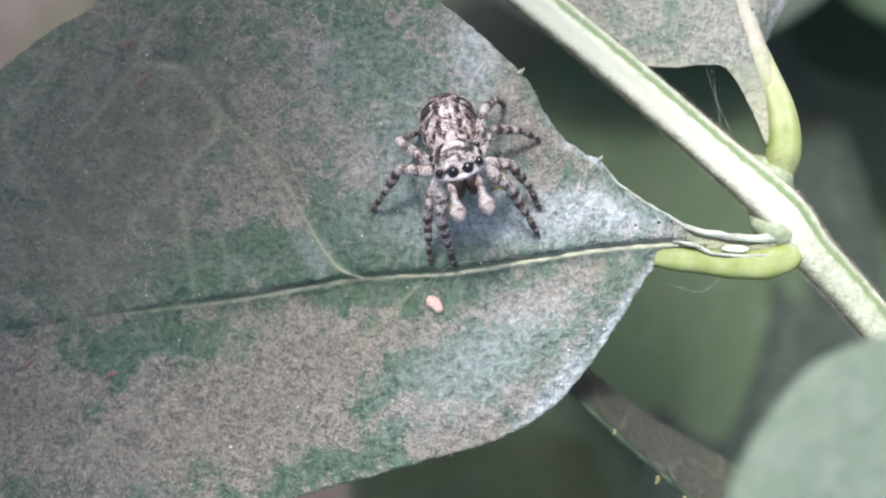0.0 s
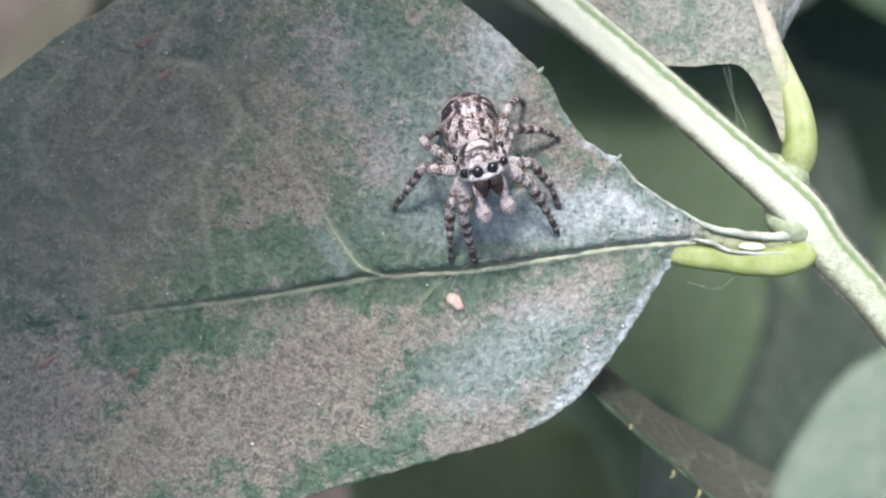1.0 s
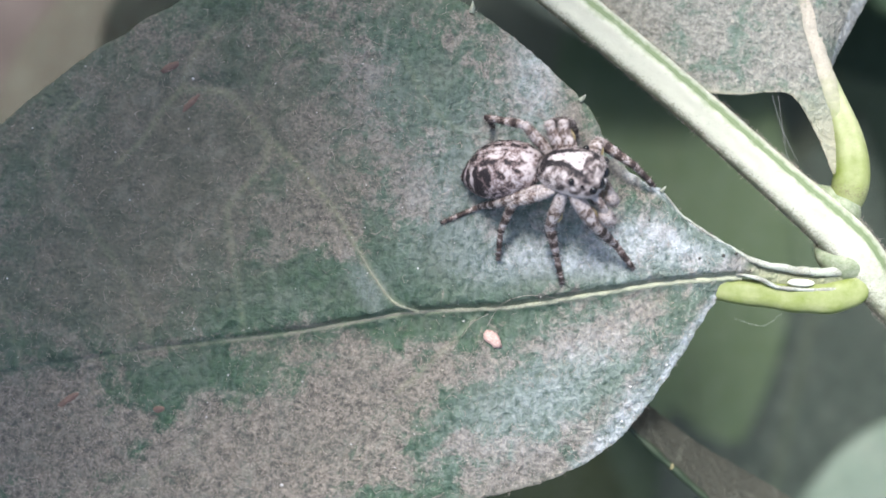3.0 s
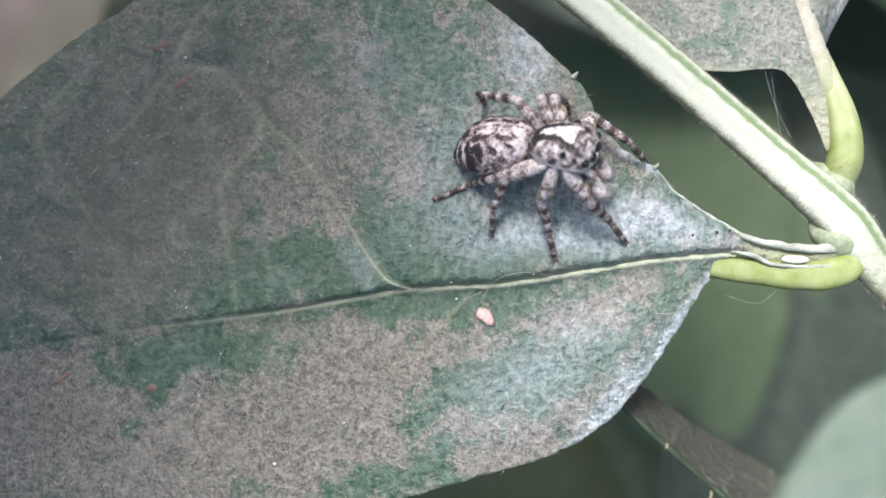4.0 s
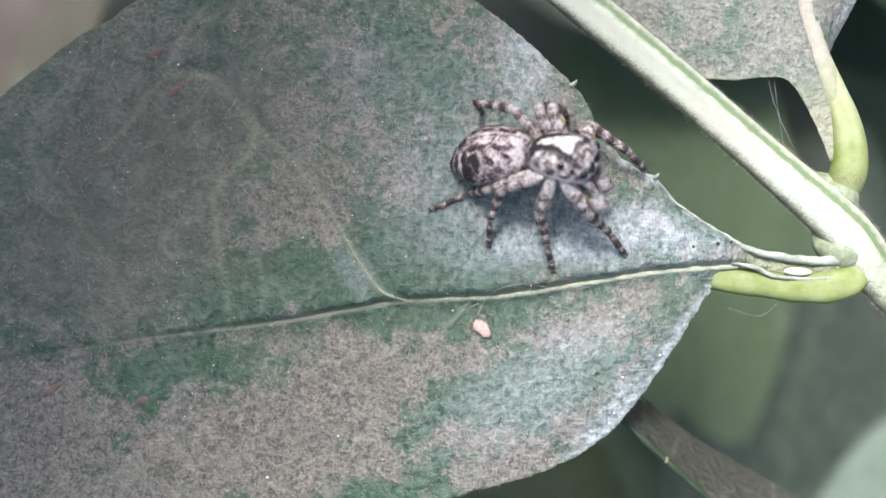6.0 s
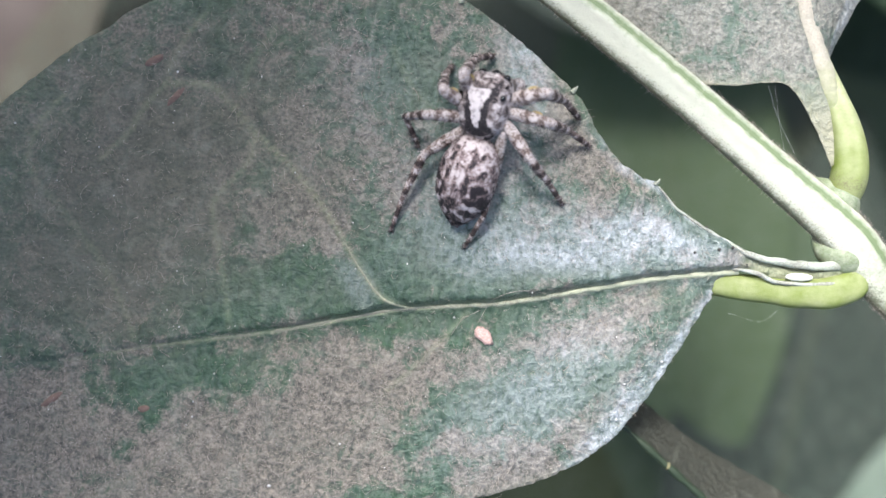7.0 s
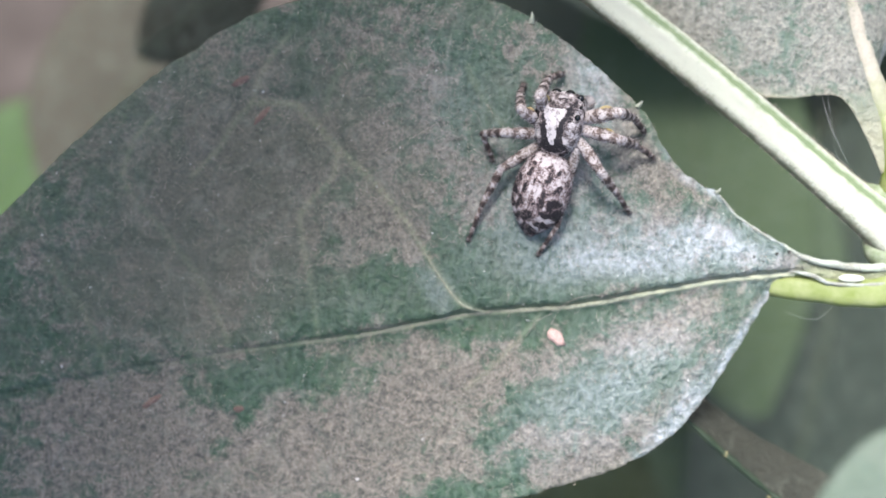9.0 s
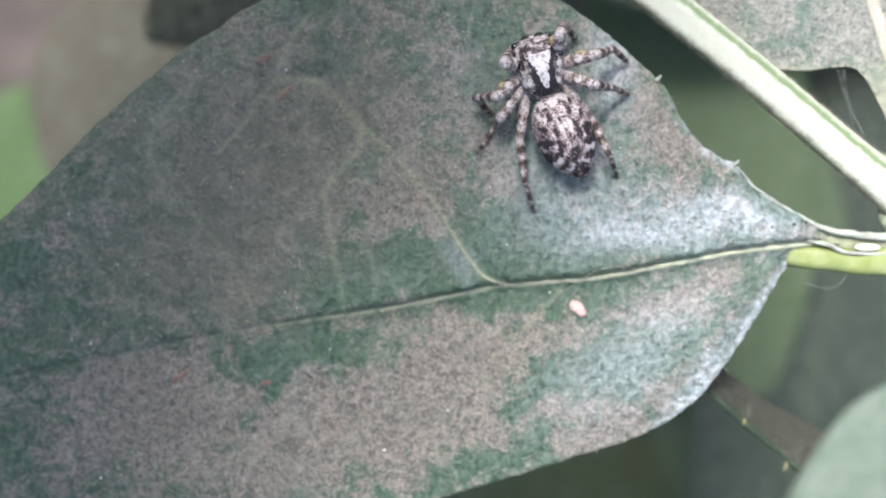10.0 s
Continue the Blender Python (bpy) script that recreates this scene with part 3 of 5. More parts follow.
def build_second_leaf():
    ob = new("upper_leaf")
    tagged(ob, "dusty grey-green leaf on a curved lime stalk above the stem", "leaf")
    rib = [(16.7, 6.3), (16.5, 8.2), (15.8, 10.8), (15.3, 12.6), (14.9, 14.6), (14.2, 18.0), (13.0, 23.0), (11.0, 29.0), (9.0, 35.0)]
    left = [(16.2, 6.0), (15.4, 8.0), (14.2, 9.9), (12.9, 10.1), (11.4, 9.95), (9.4, 10.3), (7.6, 11.7), (5.0, 14.6), (2.5, 21.0), (9.0, 35.1)]
    right = [(17.3, 6.4), (17.2, 8.4), (16.6, 10.8), (16.9, 12.0), (17.6, 13.4), (19.2, 16.5), (21.0, 21.0), (18.5, 29.0), (9.1, 35.1)]
    part("blade", blade(rib, left, right, second_height, second_coat, LEAF_GREY, 240, 70, 0.22, 0.02, 2.0), ob)
    v, f, u, a = tube_data([(16.85, 4.4, -1.0), (17.1, 5.4, -0.6), (17.15, 6.6, -0.5), (16.95, 8.0, -0.6), (16.5, 9.5, -0.8), (16.05, 11.0, -1.05), (15.8, 12.2, -1.3)], (0.8, 0.88, 0.82, 0.72, 0.6, 0.48, 0.3), 90, 40, lambda a, u: 1 - 0.18 * np.exp(-((a - 1.9) / 0.4) ** 2) * np.clip(u * 4, 0, 1))
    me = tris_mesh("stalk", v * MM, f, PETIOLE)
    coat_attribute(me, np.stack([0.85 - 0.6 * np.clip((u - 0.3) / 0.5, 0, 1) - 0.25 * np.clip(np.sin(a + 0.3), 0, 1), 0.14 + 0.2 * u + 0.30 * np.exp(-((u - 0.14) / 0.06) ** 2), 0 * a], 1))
    part("stalk", me, ob, "curved lime green leaf stalk")
    v, f, u, a = tube_data([(16.7, 7.6, -0.7), (16.25, 9.6, -0.74), (15.78, 11.2, -0.84), (15.3, 12.8, -0.9), (14.9, 14.6, -0.93), (14.2, 18.0, -0.95), (13.0, 23.0, -1.0)], (0.3, 0.52, 0.56, 0.54, 0.5, 0.4, 0.25), 140, 24)
    v = v + 0.05 * np.array([[noise.noise(Vector(p) * 1.6), noise.noise(Vector(p) * 1.6 + Vector((9, 0, 0))), noise.noise(Vector(p) * 1.6 + Vector((0, 9, 0)))] for p in v])
    v = v + 0.04 * np.array([[noise.noise(Vector(p) * 5), noise.noise(Vector(p) * 5 + Vector((9, 0, 0))), noise.noise(Vector(p) * 5 + Vector((0, 9, 0)))] for p in v])
    me = tris_mesh("midrib", v * MM, f, PINK_RIB)
    coat_attribute(me, np.stack([1.0 - 2.2 * u, 0.2 + 0.5 * u, 0 * a], 1))
    part("midrib", me, ob, "cream and pinkish midrib")
    return ob


build_second_leaf()


# ---- plants behind, out of focus ----
def build_far_leaf(name, label, rib, left, right, z, dust, mat, tilt=(0.0, 0.0)):
    ob = new(name)
    tagged(ob, label, "leaf")
    def hh(x, y, v, s):
        return z + tilt[0] * (x - rib[0][0]) + tilt[1] * (y - rib[0][1]) - 0.6 * np.abs(v) ** 2 + 0.5 * np.exp(-(v / 0.05) ** 2) * 0.3
    def cc(x, y, v, s):
        return np.stack([dust + 0.15 * value_noise(x, y, 4.0, z), 0 * x, 0.08 * np.exp(-(v / 0.03) ** 2)], 1)
    part("blade", blade(rib, left, right, hh, cc, mat, 90, 24, 0.25, 0.03, abs(z)), ob)
    c = spline(rib, np.linspace(0.02, 0.98, 30))
    rv, rf, ru, ra = tube_data(np.column_stack([c, hh(c[:, 0], c[:, 1], np.zeros(30), 0) - 0.05]), 0.22 * np.linspace(1, 0.3, 30), 60, 8)
    rm = tris_mesh("midrib", rv * MM, rf, TWIG if z > 40 or z < -40 else RIB_FAR)
    coat_attribute(rm, np.stack([0.9 + 0 * ru, 0.1 + 0 * ru, 0 * ru], 1))
    part("midrib", rm, ob)
    return ob


def oval(cx, cy, length, width, turn):
    """Rib and margins of an oval leaf about its centre."""
    c, s = math.cos(radians(turn)), math.sin(radians(turn))
    def put(a, b):
        return (cx + a * c - b * s, cy + a * s + b * c)
    k = [(-0.5, 0.0), (-0.42, 0.2), (-0.25, 0.43), (0.0, 0.5), (0.22, 0.40), (0.40, 0.18), (0.5, 0.0)]
    return ([put(a * length, 0) for a, b in k], [put(a * length, b * width) for a, b in k], [put(a * length, -b * width) for a, b in k])


PALE_LEAF = build_far_leaf("pale_leaf", "smooth pale grey-green leaf standing over the stem's lower end", *oval(14.7, -8.6, 14, 11.5, 3), 19, 0.3, LEAF_PALE)
pv, pf, pu, pa = tube_data([(21.5, -8.3, 18.9), (24.0, -8.6, 17.0), (28.0, -10.0, 9.0), (33.5, -16.5, -3.4)], (0.3, 0.4, 0.5, 0.6), 40, 14)
pm = tris_mesh("stalk", pv * MM, pf, PETIOLE)
coat_attribute(pm, np.stack([0.8 + 0 * pu, 0.1 + 0 * pu, 0 * pu], 1))
part("stalk", pm, PALE_LEAF, "thin lime green leaf stalk")

def build_tilted_leaf():
    """A narrow leaf turned edge-on below the large one; its toothed green margin lies nearest."""
    ob = new("tilted_leaf")
    tagged(ob, "dusty grey-brown leaf turned edge-on under the large leaf", "leaf")
    low = [(1.5, -2.2), (4.0, -4.6), (6.4, -6.9), (8.7, -9.0), (10.8, -10.85), (13.1, -12.75), (17.2, -15.9), (26.0, -22.0)]
    up = [(3.0, -1.2), (5.6, -3.8), (8.3, -6.3), (10.9, -8.3), (13.4, -9.8), (15.9, -11.2), (21.0, -14.2), (29.5, -20.0)]
    mid = [((a + c) / 2, (b + d) / 2) for (a, b), (c, d) in zip(low, up)]
    def hh(x, y, v, s_):
        return -5.2 - 1.7 * v + 0.15 * value_noise(x, y, 2.0, 3.3)
    def cc(x, y, v, s_):
        return np.stack([0.8 + 0.2 * value_noise(x, y, 1.5, 8.0), 0 * x, 0 * x], 1)
    part("blade", blade(mid, up, low, hh, cc, LEAF_DRY, 140, 24, 0.3, 0.03, 4.4), ob)
    v, f, u, a = tube_data([(x, y, -3.4) for x, y in low], (0.1, 0.12, 0.15, 0.16, 0.16, 0.16, 0.16, 0.16), 220, 14, lambda a, q: 1 + 0.25 * np.sin(26 * q + 5 * np.sin(9 * q)) + 0.2 * np.sin(71 * q))
    me = tris_mesh("margin", v * MM, f, TWIG)
    coat_attribute(me, np.stack([1.1 + 0 * u, 0.1 + 0 * u, 0 * u], 1))
    part("margin", me, ob, "dark green toothed leaf margin")
    for x, y, ln in ((8.9, -9.0, 0.35), (11.2, -11.45, 0.55), (12.6, -12.5, 0.5), (15.2, -14.5, 0.5)):
        v, f, u, a = tube_data([(x, y, -3.3), (x - 0.1 * ln, y - 0.5 * ln, -3.2), (x - 0.5 * ln, y - 0.7 * ln, -3.1)], (0.1, 0.07, 0.02), 12, 8)
        me = tris_mesh("tooth", v * MM, f, TOOTH)
        part("tooth", me, ob, "pale pointed tooth of the margin")
    return ob


build_tilted_leaf()

# shrub leaves deeper down
rng_far = np.random.RandomState(11)
FAR = [(-47, 28, 46, 26, 60, -72, LEAF_BROWN), (-86, 15, 30, 22, 70, -118, LEAF_BRIGHT), (2, -38, 26, 12, 20, -100, LEAF_SAND), (66, 62, 90, 70, -30, -60, LEAF_SHADE_GREEN), (16, -14, 100, 60, 70, -95, LEAF_FAR), (60, 6, 100, 60, 20, -110, LEAF_FAR), (62, 60, 110, 60, -30, -90, LEAF_SHADE_GREEN), (36, -48, 140, 54, 0, -80, LEAF_OLIVE), (41.0, -15.5, 84, 31, 73, -68, LEAF_SHADE_GREY), (15, 37, 90, 44, 150, -86, LEAF_DRY), (96, -40, 110, 60, -50, -115, LEAF_OLIVE)]
LEVEL = [(-31.0, 26.6, 17, 9.5, 36, -45, LEAF_DARK_BROWN), (24.6, 15.0, 84, 30, 96, -74, LEAF_MOSS), (20, 47.5, 64, 42, 174, -60, LEAF_DRY)]
for row in FAR + LEVEL:
    fx, fy, fl, fw, ft, fz, fm = row
    # the dark green and the grey-green leaves have shade in their base colour
    word = {LEAF_BROWN: "dead brown", LEAF_DARK_BROWN: "rotten dark brown", LEAF_MOSS: "moss green", LEAF_SAND: "dry beige", LEAF_BRIGHT: "bright green", LEAF_SHADE_GREEN: "dark green", LEAF_SHADE_GREY: "shaded grey-green", LEAF_DRY: "dull grey-brown", LEAF_OLIVE: "olive green"}.get(fm, "dull green")
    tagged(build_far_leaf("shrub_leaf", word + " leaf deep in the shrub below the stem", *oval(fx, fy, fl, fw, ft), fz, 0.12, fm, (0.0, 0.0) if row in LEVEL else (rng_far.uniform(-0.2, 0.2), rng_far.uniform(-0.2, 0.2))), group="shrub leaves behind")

# an unseen branch added to shade the large leaf's left; it rises from the soil and hangs over, above the eye
branch = new("shrub_branch")
tagged(branch, "leafy green shrub branch rising from the soil and arching over", "branch")
bv, bf, bu, ba = tube_data([(-190, 60, -303), (-180, 55, -120), (-150, 40, 60), (-105, 25, 112), (-60, 20, 104)], (5, 4, 3, 2.2, 1.2), 60, 14)
bmesh_data = tris_mesh("stalk", bv * MM, bf, TWIG)
coat_attribute(bmesh_data, np.stack([0 * bu, 0.4 + 0 * bu, 0 * bu], 1))
part("stalk", bmesh_data, branch)
# leaves placed out of view to block sun and sky on the left
SHADE_LEAVES = [(-68, 36, 120, 70, 80, 92), (-116, 0, 110, 60, 100, 110), (-50, 92, 130, 74, 70, 105), (-122, 0, 130, 80, 85, 130), (-56, 30, 70, 44, 90, 80)]
for fx, fy, fl, fw, ft, fz in SHADE_LEAVES:
    oo = build_far_leaf("leaf", "green shrub leaf", *oval(fx, fy, fl, fw, ft), fz, 0.2, LEAF_FAR, (rng_far.uniform(-0.2, 0.2), rng_far.uniform(-0.2, 0.2)))
    blade_ob, rib_ob = oo.children
    blade_ob.parent, rib_ob.parent = branch, blade_ob
    blade_ob.name = "leaf"
    bpy.data.objects.remove(oo)

gm = bpy.data.meshes.new("ground")
gm.from_pydata([(-60, -60, -0.30), (60, -60, -0.30), (60, 60, -0.30), (-60, 60, -0.30)], [], [(0, 1, 2, 3)])
gm.materials.append(SOIL)
tagged(new("ground", gm), "brown soil with leaf litter under the shrub", "ground", kind="structure")


# ---- small things on the leaf ----
def on_leaf(x, y):
    """Height of the large leaf's surface, without its finest lumps."""
    return float(main_height(x, y)[0]) + 0.03


def build_fibres():
    """Loose plant fibres and dust threads over the leaf, densest in the dusty patches."""
    rng = np.random.RandomState(21)
    hv, hf = [], []
    n = 44000
    xs, ys = rng.uniform(-32, 10.5, n), rng.uniform(-15, 15, n)
    up_y, low_y = np.interp(xs, [p[0] for p in UPPER[::-1]], [p[1] for p in UPPER[::-1]]), np.interp(xs, [p[0] for p in LOWER[::-1]], [p[1] for p in LOWER[::-1]])
    dens = 0.18 + blobs(xs, ys, DUST_ON) - 0.7 * blobs(xs, ys, DUST_OFF)
    keep = (ys < up_y - 0.3) & (ys > low_y + 0.3) & (rng.uniform(0, 0.9, n) < dens * np.where((ys > 1) & (xs < -8), 0.35, 1.0))
    xs, ys = xs[keep], ys[keep]
    zs = main_height(xs, ys, np.zeros(len(xs)) + 0.3)
    for x, y, z in zip(xs, ys, zs):
        a = rng.uniform(0, math.pi * 2)
        ln = rng.gamma(2.5, 0.075)
        o = np.array([x, y, z + 0.015])
        strand(hv, hf, o, o + np.array([math.cos(a), math.sin(a), rng.uniform(0, 0.25)]) * ln, rng.uniform(0.008, 0.016), rng, rng.normal(0, 0.30) * ln, 2)
    far = rng.uniform(0, 1, len(xs)) < 0.10
    for x, y, z in zip(xs[far], ys[far], zs[far]):
        a = rng.uniform(0, math.pi * 2)
        ln = rng.gamma(3.0, 0.11)
        o = np.array([x, y, z + 0.03])
        strand(hv, hf, o, o + np.array([math.cos(a), math.sin(a), rng.uniform(0, 0.3)]) * ln, rng.uniform(0.014, 0.022), rng, rng.normal(0, 0.4) * ln, 3)
    for knots, sgn in ((UPPER, 1), (LOWER, -1)):
        e = spline(knots, np.linspace(0, 1, 4000))
        e = e[(e[:, 0] < 12) & (e[:, 0] > -9)]
        for i in rng.choice(len(e) - 1, 240):
            t_ = e[i + 1] - e[i]
            o2 = np.array([t_[1], -t_[0]]) * sgn
            o2 /= np.linalg.norm(o2) + 1e-9
            z0 = float(main_height(e[i, 0], e[i, 1])[0]) - 0.35
            o = np.array([*(e[i] - o2 * 0.08), z0 + rng.uniform(0, 0.1)])
            d = np.array([*(o2 + rng.normal(0, 0.7, 2)), rng.uniform(-0.2, 0.6)])
            strand(hv, hf, o, o + d * rng.gamma(2.0, 0.034), 0.009, rng, rng.normal(0, 0.03), 2)
    ob = new("dust_fibres", tris_mesh("dust_fibres", np.array(hv) * MM, hf, FIBRE))
    tagged(ob, "fine pale dust fibres strewn over the large leaf", "dust", kind="stuff")


def build_speck():
    me = bpy.data.meshes.new("pink_speck")
    bm = bmesh.new()
    bmesh.ops.create_icosphere(bm, subdivisions=3, radius=1)
    for v in bm.verts:
        p = v.co.copy()
        k = 1 + 0.34 * noise.noise(p * 1.8) + 0.24 * noise.noise(p * 4.0)
        taper = 1 - 0.22 * p.x
        v.co = Vector((p.x * 0.54 * k, p.y * 0.29 * k * taper, p.z * 0.14 * k)) * MM
    bm.to_mesh(me)
    bm.free()
    me.materials.append(SPECK)
    me.shade_smooth()
    ob = new("pink_speck", me)
    ob.matrix_world = pose(-0.68 * MM, -2.36 * MM, (on_leaf(-0.68, -2.36) + 0.14) * MM, 0, 0, -48)
    tagged(ob, "tiny pale pink oval grain lying on the leaf", "grain")


def build_crumbs():
    rng = np.random.RandomState(8)
    for x, y, r in ((10.6, 1.9, 0.10), (9.4, 1.75, 0.08), (11.3, 2.0, 0.09), (9.9, 1.5, 0.05), (6.9, 3.6, 0.05), (-20.2, -3.2, 0.09), (12.1, 1.2, 0.05), (10.0, 3.0, 0.07)):
        me = bpy.data.meshes.new("crumb")
        bm = bmesh.new()
        bmesh.ops.create_icosphere(bm, subdivisions=2, radius=1)
        for v in bm.verts:
            v.co = v.co * (1 + 0.5 * noise.noise(v.co * 2 + Vector((x, y, 0)))) * r * 0.8 * MM
        bm.to_mesh(me)
        bm.free()
        me.materials.append(CRUMB)
        ob = new("crumb", me)
        ob.location = Vector((x, y, on_leaf(x, y) + r * 0.6)) * MM
        tagged(ob, "black crumb of dirt on the leaf", "crumb", "crumbs on the leaf")


def thread(name, knots, r, mat, label, category):
    v, f, u, a = tube_data(knots, [r] * len(knots), 10 * len(knots), 5)
    ob = new(name, tris_mesh(name, v * MM, f, mat))
    return tagged(ob, label, category)


def build_grains():
    """Glassy sand grains caught in the dust."""
    rng = np.random.RandomState(5)
    xs, ys = rng.uniform(-30, 9, 420), rng.uniform(-13, 13, 420)
    up_y, low_y = np.interp(xs, [p[0] for p in UPPER[::-1]], [p[1] for p in UPPER[::-1]]), np.interp(xs, [p[0] for p in LOWER[::-1]], [p[1] for p in LOWER[::-1]])
    keep = (ys < up_y - 0.5) & (ys > low_y + 0.4)
    xs, ys = xs[keep], ys[keep]
    zs = main_height(xs, ys, np.zeros(len(xs)) + 0.3)
    octa = np.array([(1, 0, 0), (-1, 0, 0), (0, 1, 0), (0, -1, 0), (0, 0, 1), (0, 0, -1)], float)
    tri = [(0, 2, 4), (2, 1, 4), (1, 3, 4), (3, 0, 4), (2, 0, 5), (1, 2, 5), (3, 1, 5), (0, 3, 5)]
    gv, gf = [], []
    for x, y, z in zip(xs, ys, zs):
        r = rng.gamma(2.0, 0.011)
        gf += [tuple(len(gv) + i for i in t) for t in tri]
        gv += [np.array([x, y, z + r * 0.7]) + o * r * rng.uniform(0.6, 1.3, 3) for o in octa]
    ob = new("sand_grains", tris_mesh("sand_grains", np.array(gv) * MM, gf, GRAIN, False))
    tagged(ob, "tiny pale sand grains scattered over the large leaf", "sand", kind="stuff")


def build_flecks():
    """Rusty flecks of dead tissue, thin and raised at the rim."""
    for k, (x, y, a, b, turn) in enumerate(((-17.0, 11.1, 0.5, 0.2, 30), (-15.9, 9.3, 0.7, 0.2, 48), (-21.9, -5.6, 0.75, 0.2, 35), (-17.3, -6.0, 0.35, 0.2, 10))):
        c, s_ = math.cos(radians(turn)), math.sin(radians(turn))
        ring = [(0.0, 0.0)] + [(r * math.cos(w) * (1 + 0.25 * noise.noise((w, r, k))), r * math.sin(w) * (1 + 0.25 * noise.noise((w, r, k + 7)))) for r in (0.5, 1.0) for w in np.linspace(0, 2 * math.pi, 20, endpoint=False)]
        px = np.array([x + p * a * c - q * b * s_ for p, q in ring])
        py = np.array([y + p * a * s_ + q * b * c for p, q in ring])
        top = main_height(px, py, np.zeros(len(px)) + 0.3) + 0.03 + np.array([0.02] + [0.02] * 20 + [-0.05] * 20)
        n = len(ring)
        vv = np.vstack([np.stack([px, py, top], 1), np.stack([px, py, top - 0.06], 1)])
        ff = [(0, 1 + i, 1 + (i + 1) % 20) for i in range(20)] + [(1 + i, 21 + i, 21 + (i + 1) % 20, 1 + (i + 1) % 20) for i in range(20)]
        ff += [tuple(n + i for i in f[::-1]) for f in ff] + [(21 + i, n + 21 + i, n + 21 + (i + 1) % 20, 21 + (i + 1) % 20) for i in range(20)]
        tagged(new("rusty_fleck", tris_mesh("rusty_fleck", vv * MM, ff, RUST)), "small rusty brown fleck on the dusty leaf", "fleck", "rusty flecks on the leaf")


build_fibres()
build_grains()
build_flecks()
def build_white_oval():
    """A raised white oval spot in the channel of the stalk."""
    bm = bmesh.new()
    bmesh.ops.create_icosphere(bm, subdivisions=3, radius=1)
    for v in bm.verts:
        p = v.co.copy()
        v.co = Vector((p.x * 0.68, p.y * 0.20, max(p.z, -0.4) * 0.16 * (1 + 0.15 * noise.noise(p * 2)))) * MM
    me = bpy.data.meshes.new("white_scale")
    bm.to_mesh(me)
    bm.free()
    me.materials.append(SCALE)
    me.shade_smooth()
    ob = new("white_scale", me)
    ob.matrix_world = pose(14.55 * MM, 0.60 * MM, -0.28 * MM, 0, 0, -2)
    tagged(ob, "white oval scale stuck on the green leaf stalk", "scale")


build_speck()
build_white_oval()
build_crumbs()
thread("loose_fibre", [(-1.0, -1.7, on_leaf(-1.0, -1.7)), (-0.3, -0.6, 0.35), (0.9, -0.15, 0.5), (2.2, -0.25, 0.35), (2.9, -0.5, on_leaf(2.9, -0.5))], 0.013, FIBRE, "curved pale plant fibre lying across the midrib", "fibre")
thread("loose_fibre", [(-2.3, -2.3, on_leaf(-2.3, -2.3)), (-1.7, -1.5, 0.1), (-0.9, -1.1, on_leaf(-0.9, -1.1))], 0.012, FIBRE, "short pale plant fibre beside the midrib", "fibre")
thread("silk_thread", [(13.2, 10.0, -0.5), (13.7, 8.4, -0.6), (14.4, 6.6, -0.3)], 0.0035, SILK, "thin silk thread between stalk and stem", "silk")
thread("silk_thread", [(13.5, 10.0, -0.5), (13.8, 8.0, -0.6), (13.9, 6.5, -0.2)], 0.003, SILK, "thin silk thread between stalk and stem", "silk")
thread("silk_thread", [(11.4, -1.2, -1.2), (13.0, -1.6, -1.3), (14.0, -0.95, -1.4)], 0.003, SILK, "thin silk thread under the leaf stalk", "silk")


# ---- the spider ----
def hairy(name, white, mid, dark, size, contrast=2.6):
    """Short scale hairs, white over dark; attribute coat gives the darkness."""
    m, n, l, b = material(name, 0.62)
    v = coords(n)
    a = attr(n, "coat")
    sep = n.new("ShaderNodeSeparateColor")
    l.new(a.outputs["Color"], sep.inputs[0])
    blot, fine = noise_node(n, l, v, size, 3, 0.6, 0.6), noise_node(n, l, v, 0.07, 3, 0.7)
    k = calc(n, l, "ADD", sep.outputs[0], calc(n, l, "MULTIPLY", calc(n, l, "SUBTRACT", blot, 0.5), contrast))
    k = calc(n, l, "ADD", k, calc(n, l, "MULTIPLY", calc(n, l, "SUBTRACT", fine, 0.5), 0.7))
    col = mix(n, l, ramp(n, l, k, (0.18, 0.0), (0.52, 1.0)), white, mid)
    col = mix(n, l, ramp(n, l, k, (0.52, 0.0), (0.78, 1.0)), col, dark)
    l.new(col, b.inputs["Base Color"])
    bump(n, l, b, fine, 0.05, 1.0)
    return m


FUR = hairy("mottled_fur", (0.62, 0.55, 0.54), (0.24, 0.17, 0.16), (0.016, 0.010, 0.012), 0.17, 1.5)
FRONT_FUR = hairy("streaked_fur", (0.66, 0.60, 0.585), (0.20, 0.155, 0.145), (0.014, 0.010, 0.012), 0.20, 1.5)
LEG_FUR = hairy("banded_leg_fur", (0.56, 0.50, 0.48), (0.17, 0.12, 0.10), (0.030, 0.017, 0.014), 0.17, 1.5)
PALE_HAIR = plain("pale_hair", (0.42, 0.37, 0.36), (0.66, 0.60, 0.58), 0.2, 0.6, 0)
DARK_HAIR = plain("dark_hair", (0.05, 0.035, 0.03), (0.16, 0.11, 0.10), 0.2, 0.6, 0)
EYE = plain("black_eye", (0.003, 0.003, 0.004), (0.006, 0.005, 0.006), 0.3, 0.2, 0)
JAW = plain("brown_jaw", (0.014, 0.008, 0.006), (0.036, 0.018, 0.012), 0.3, 0.35)
AMBER = plain("amber_skin", (0.27, 0.20, 0.07), (0.40, 0.31, 0.15), 0.2, 0.35)


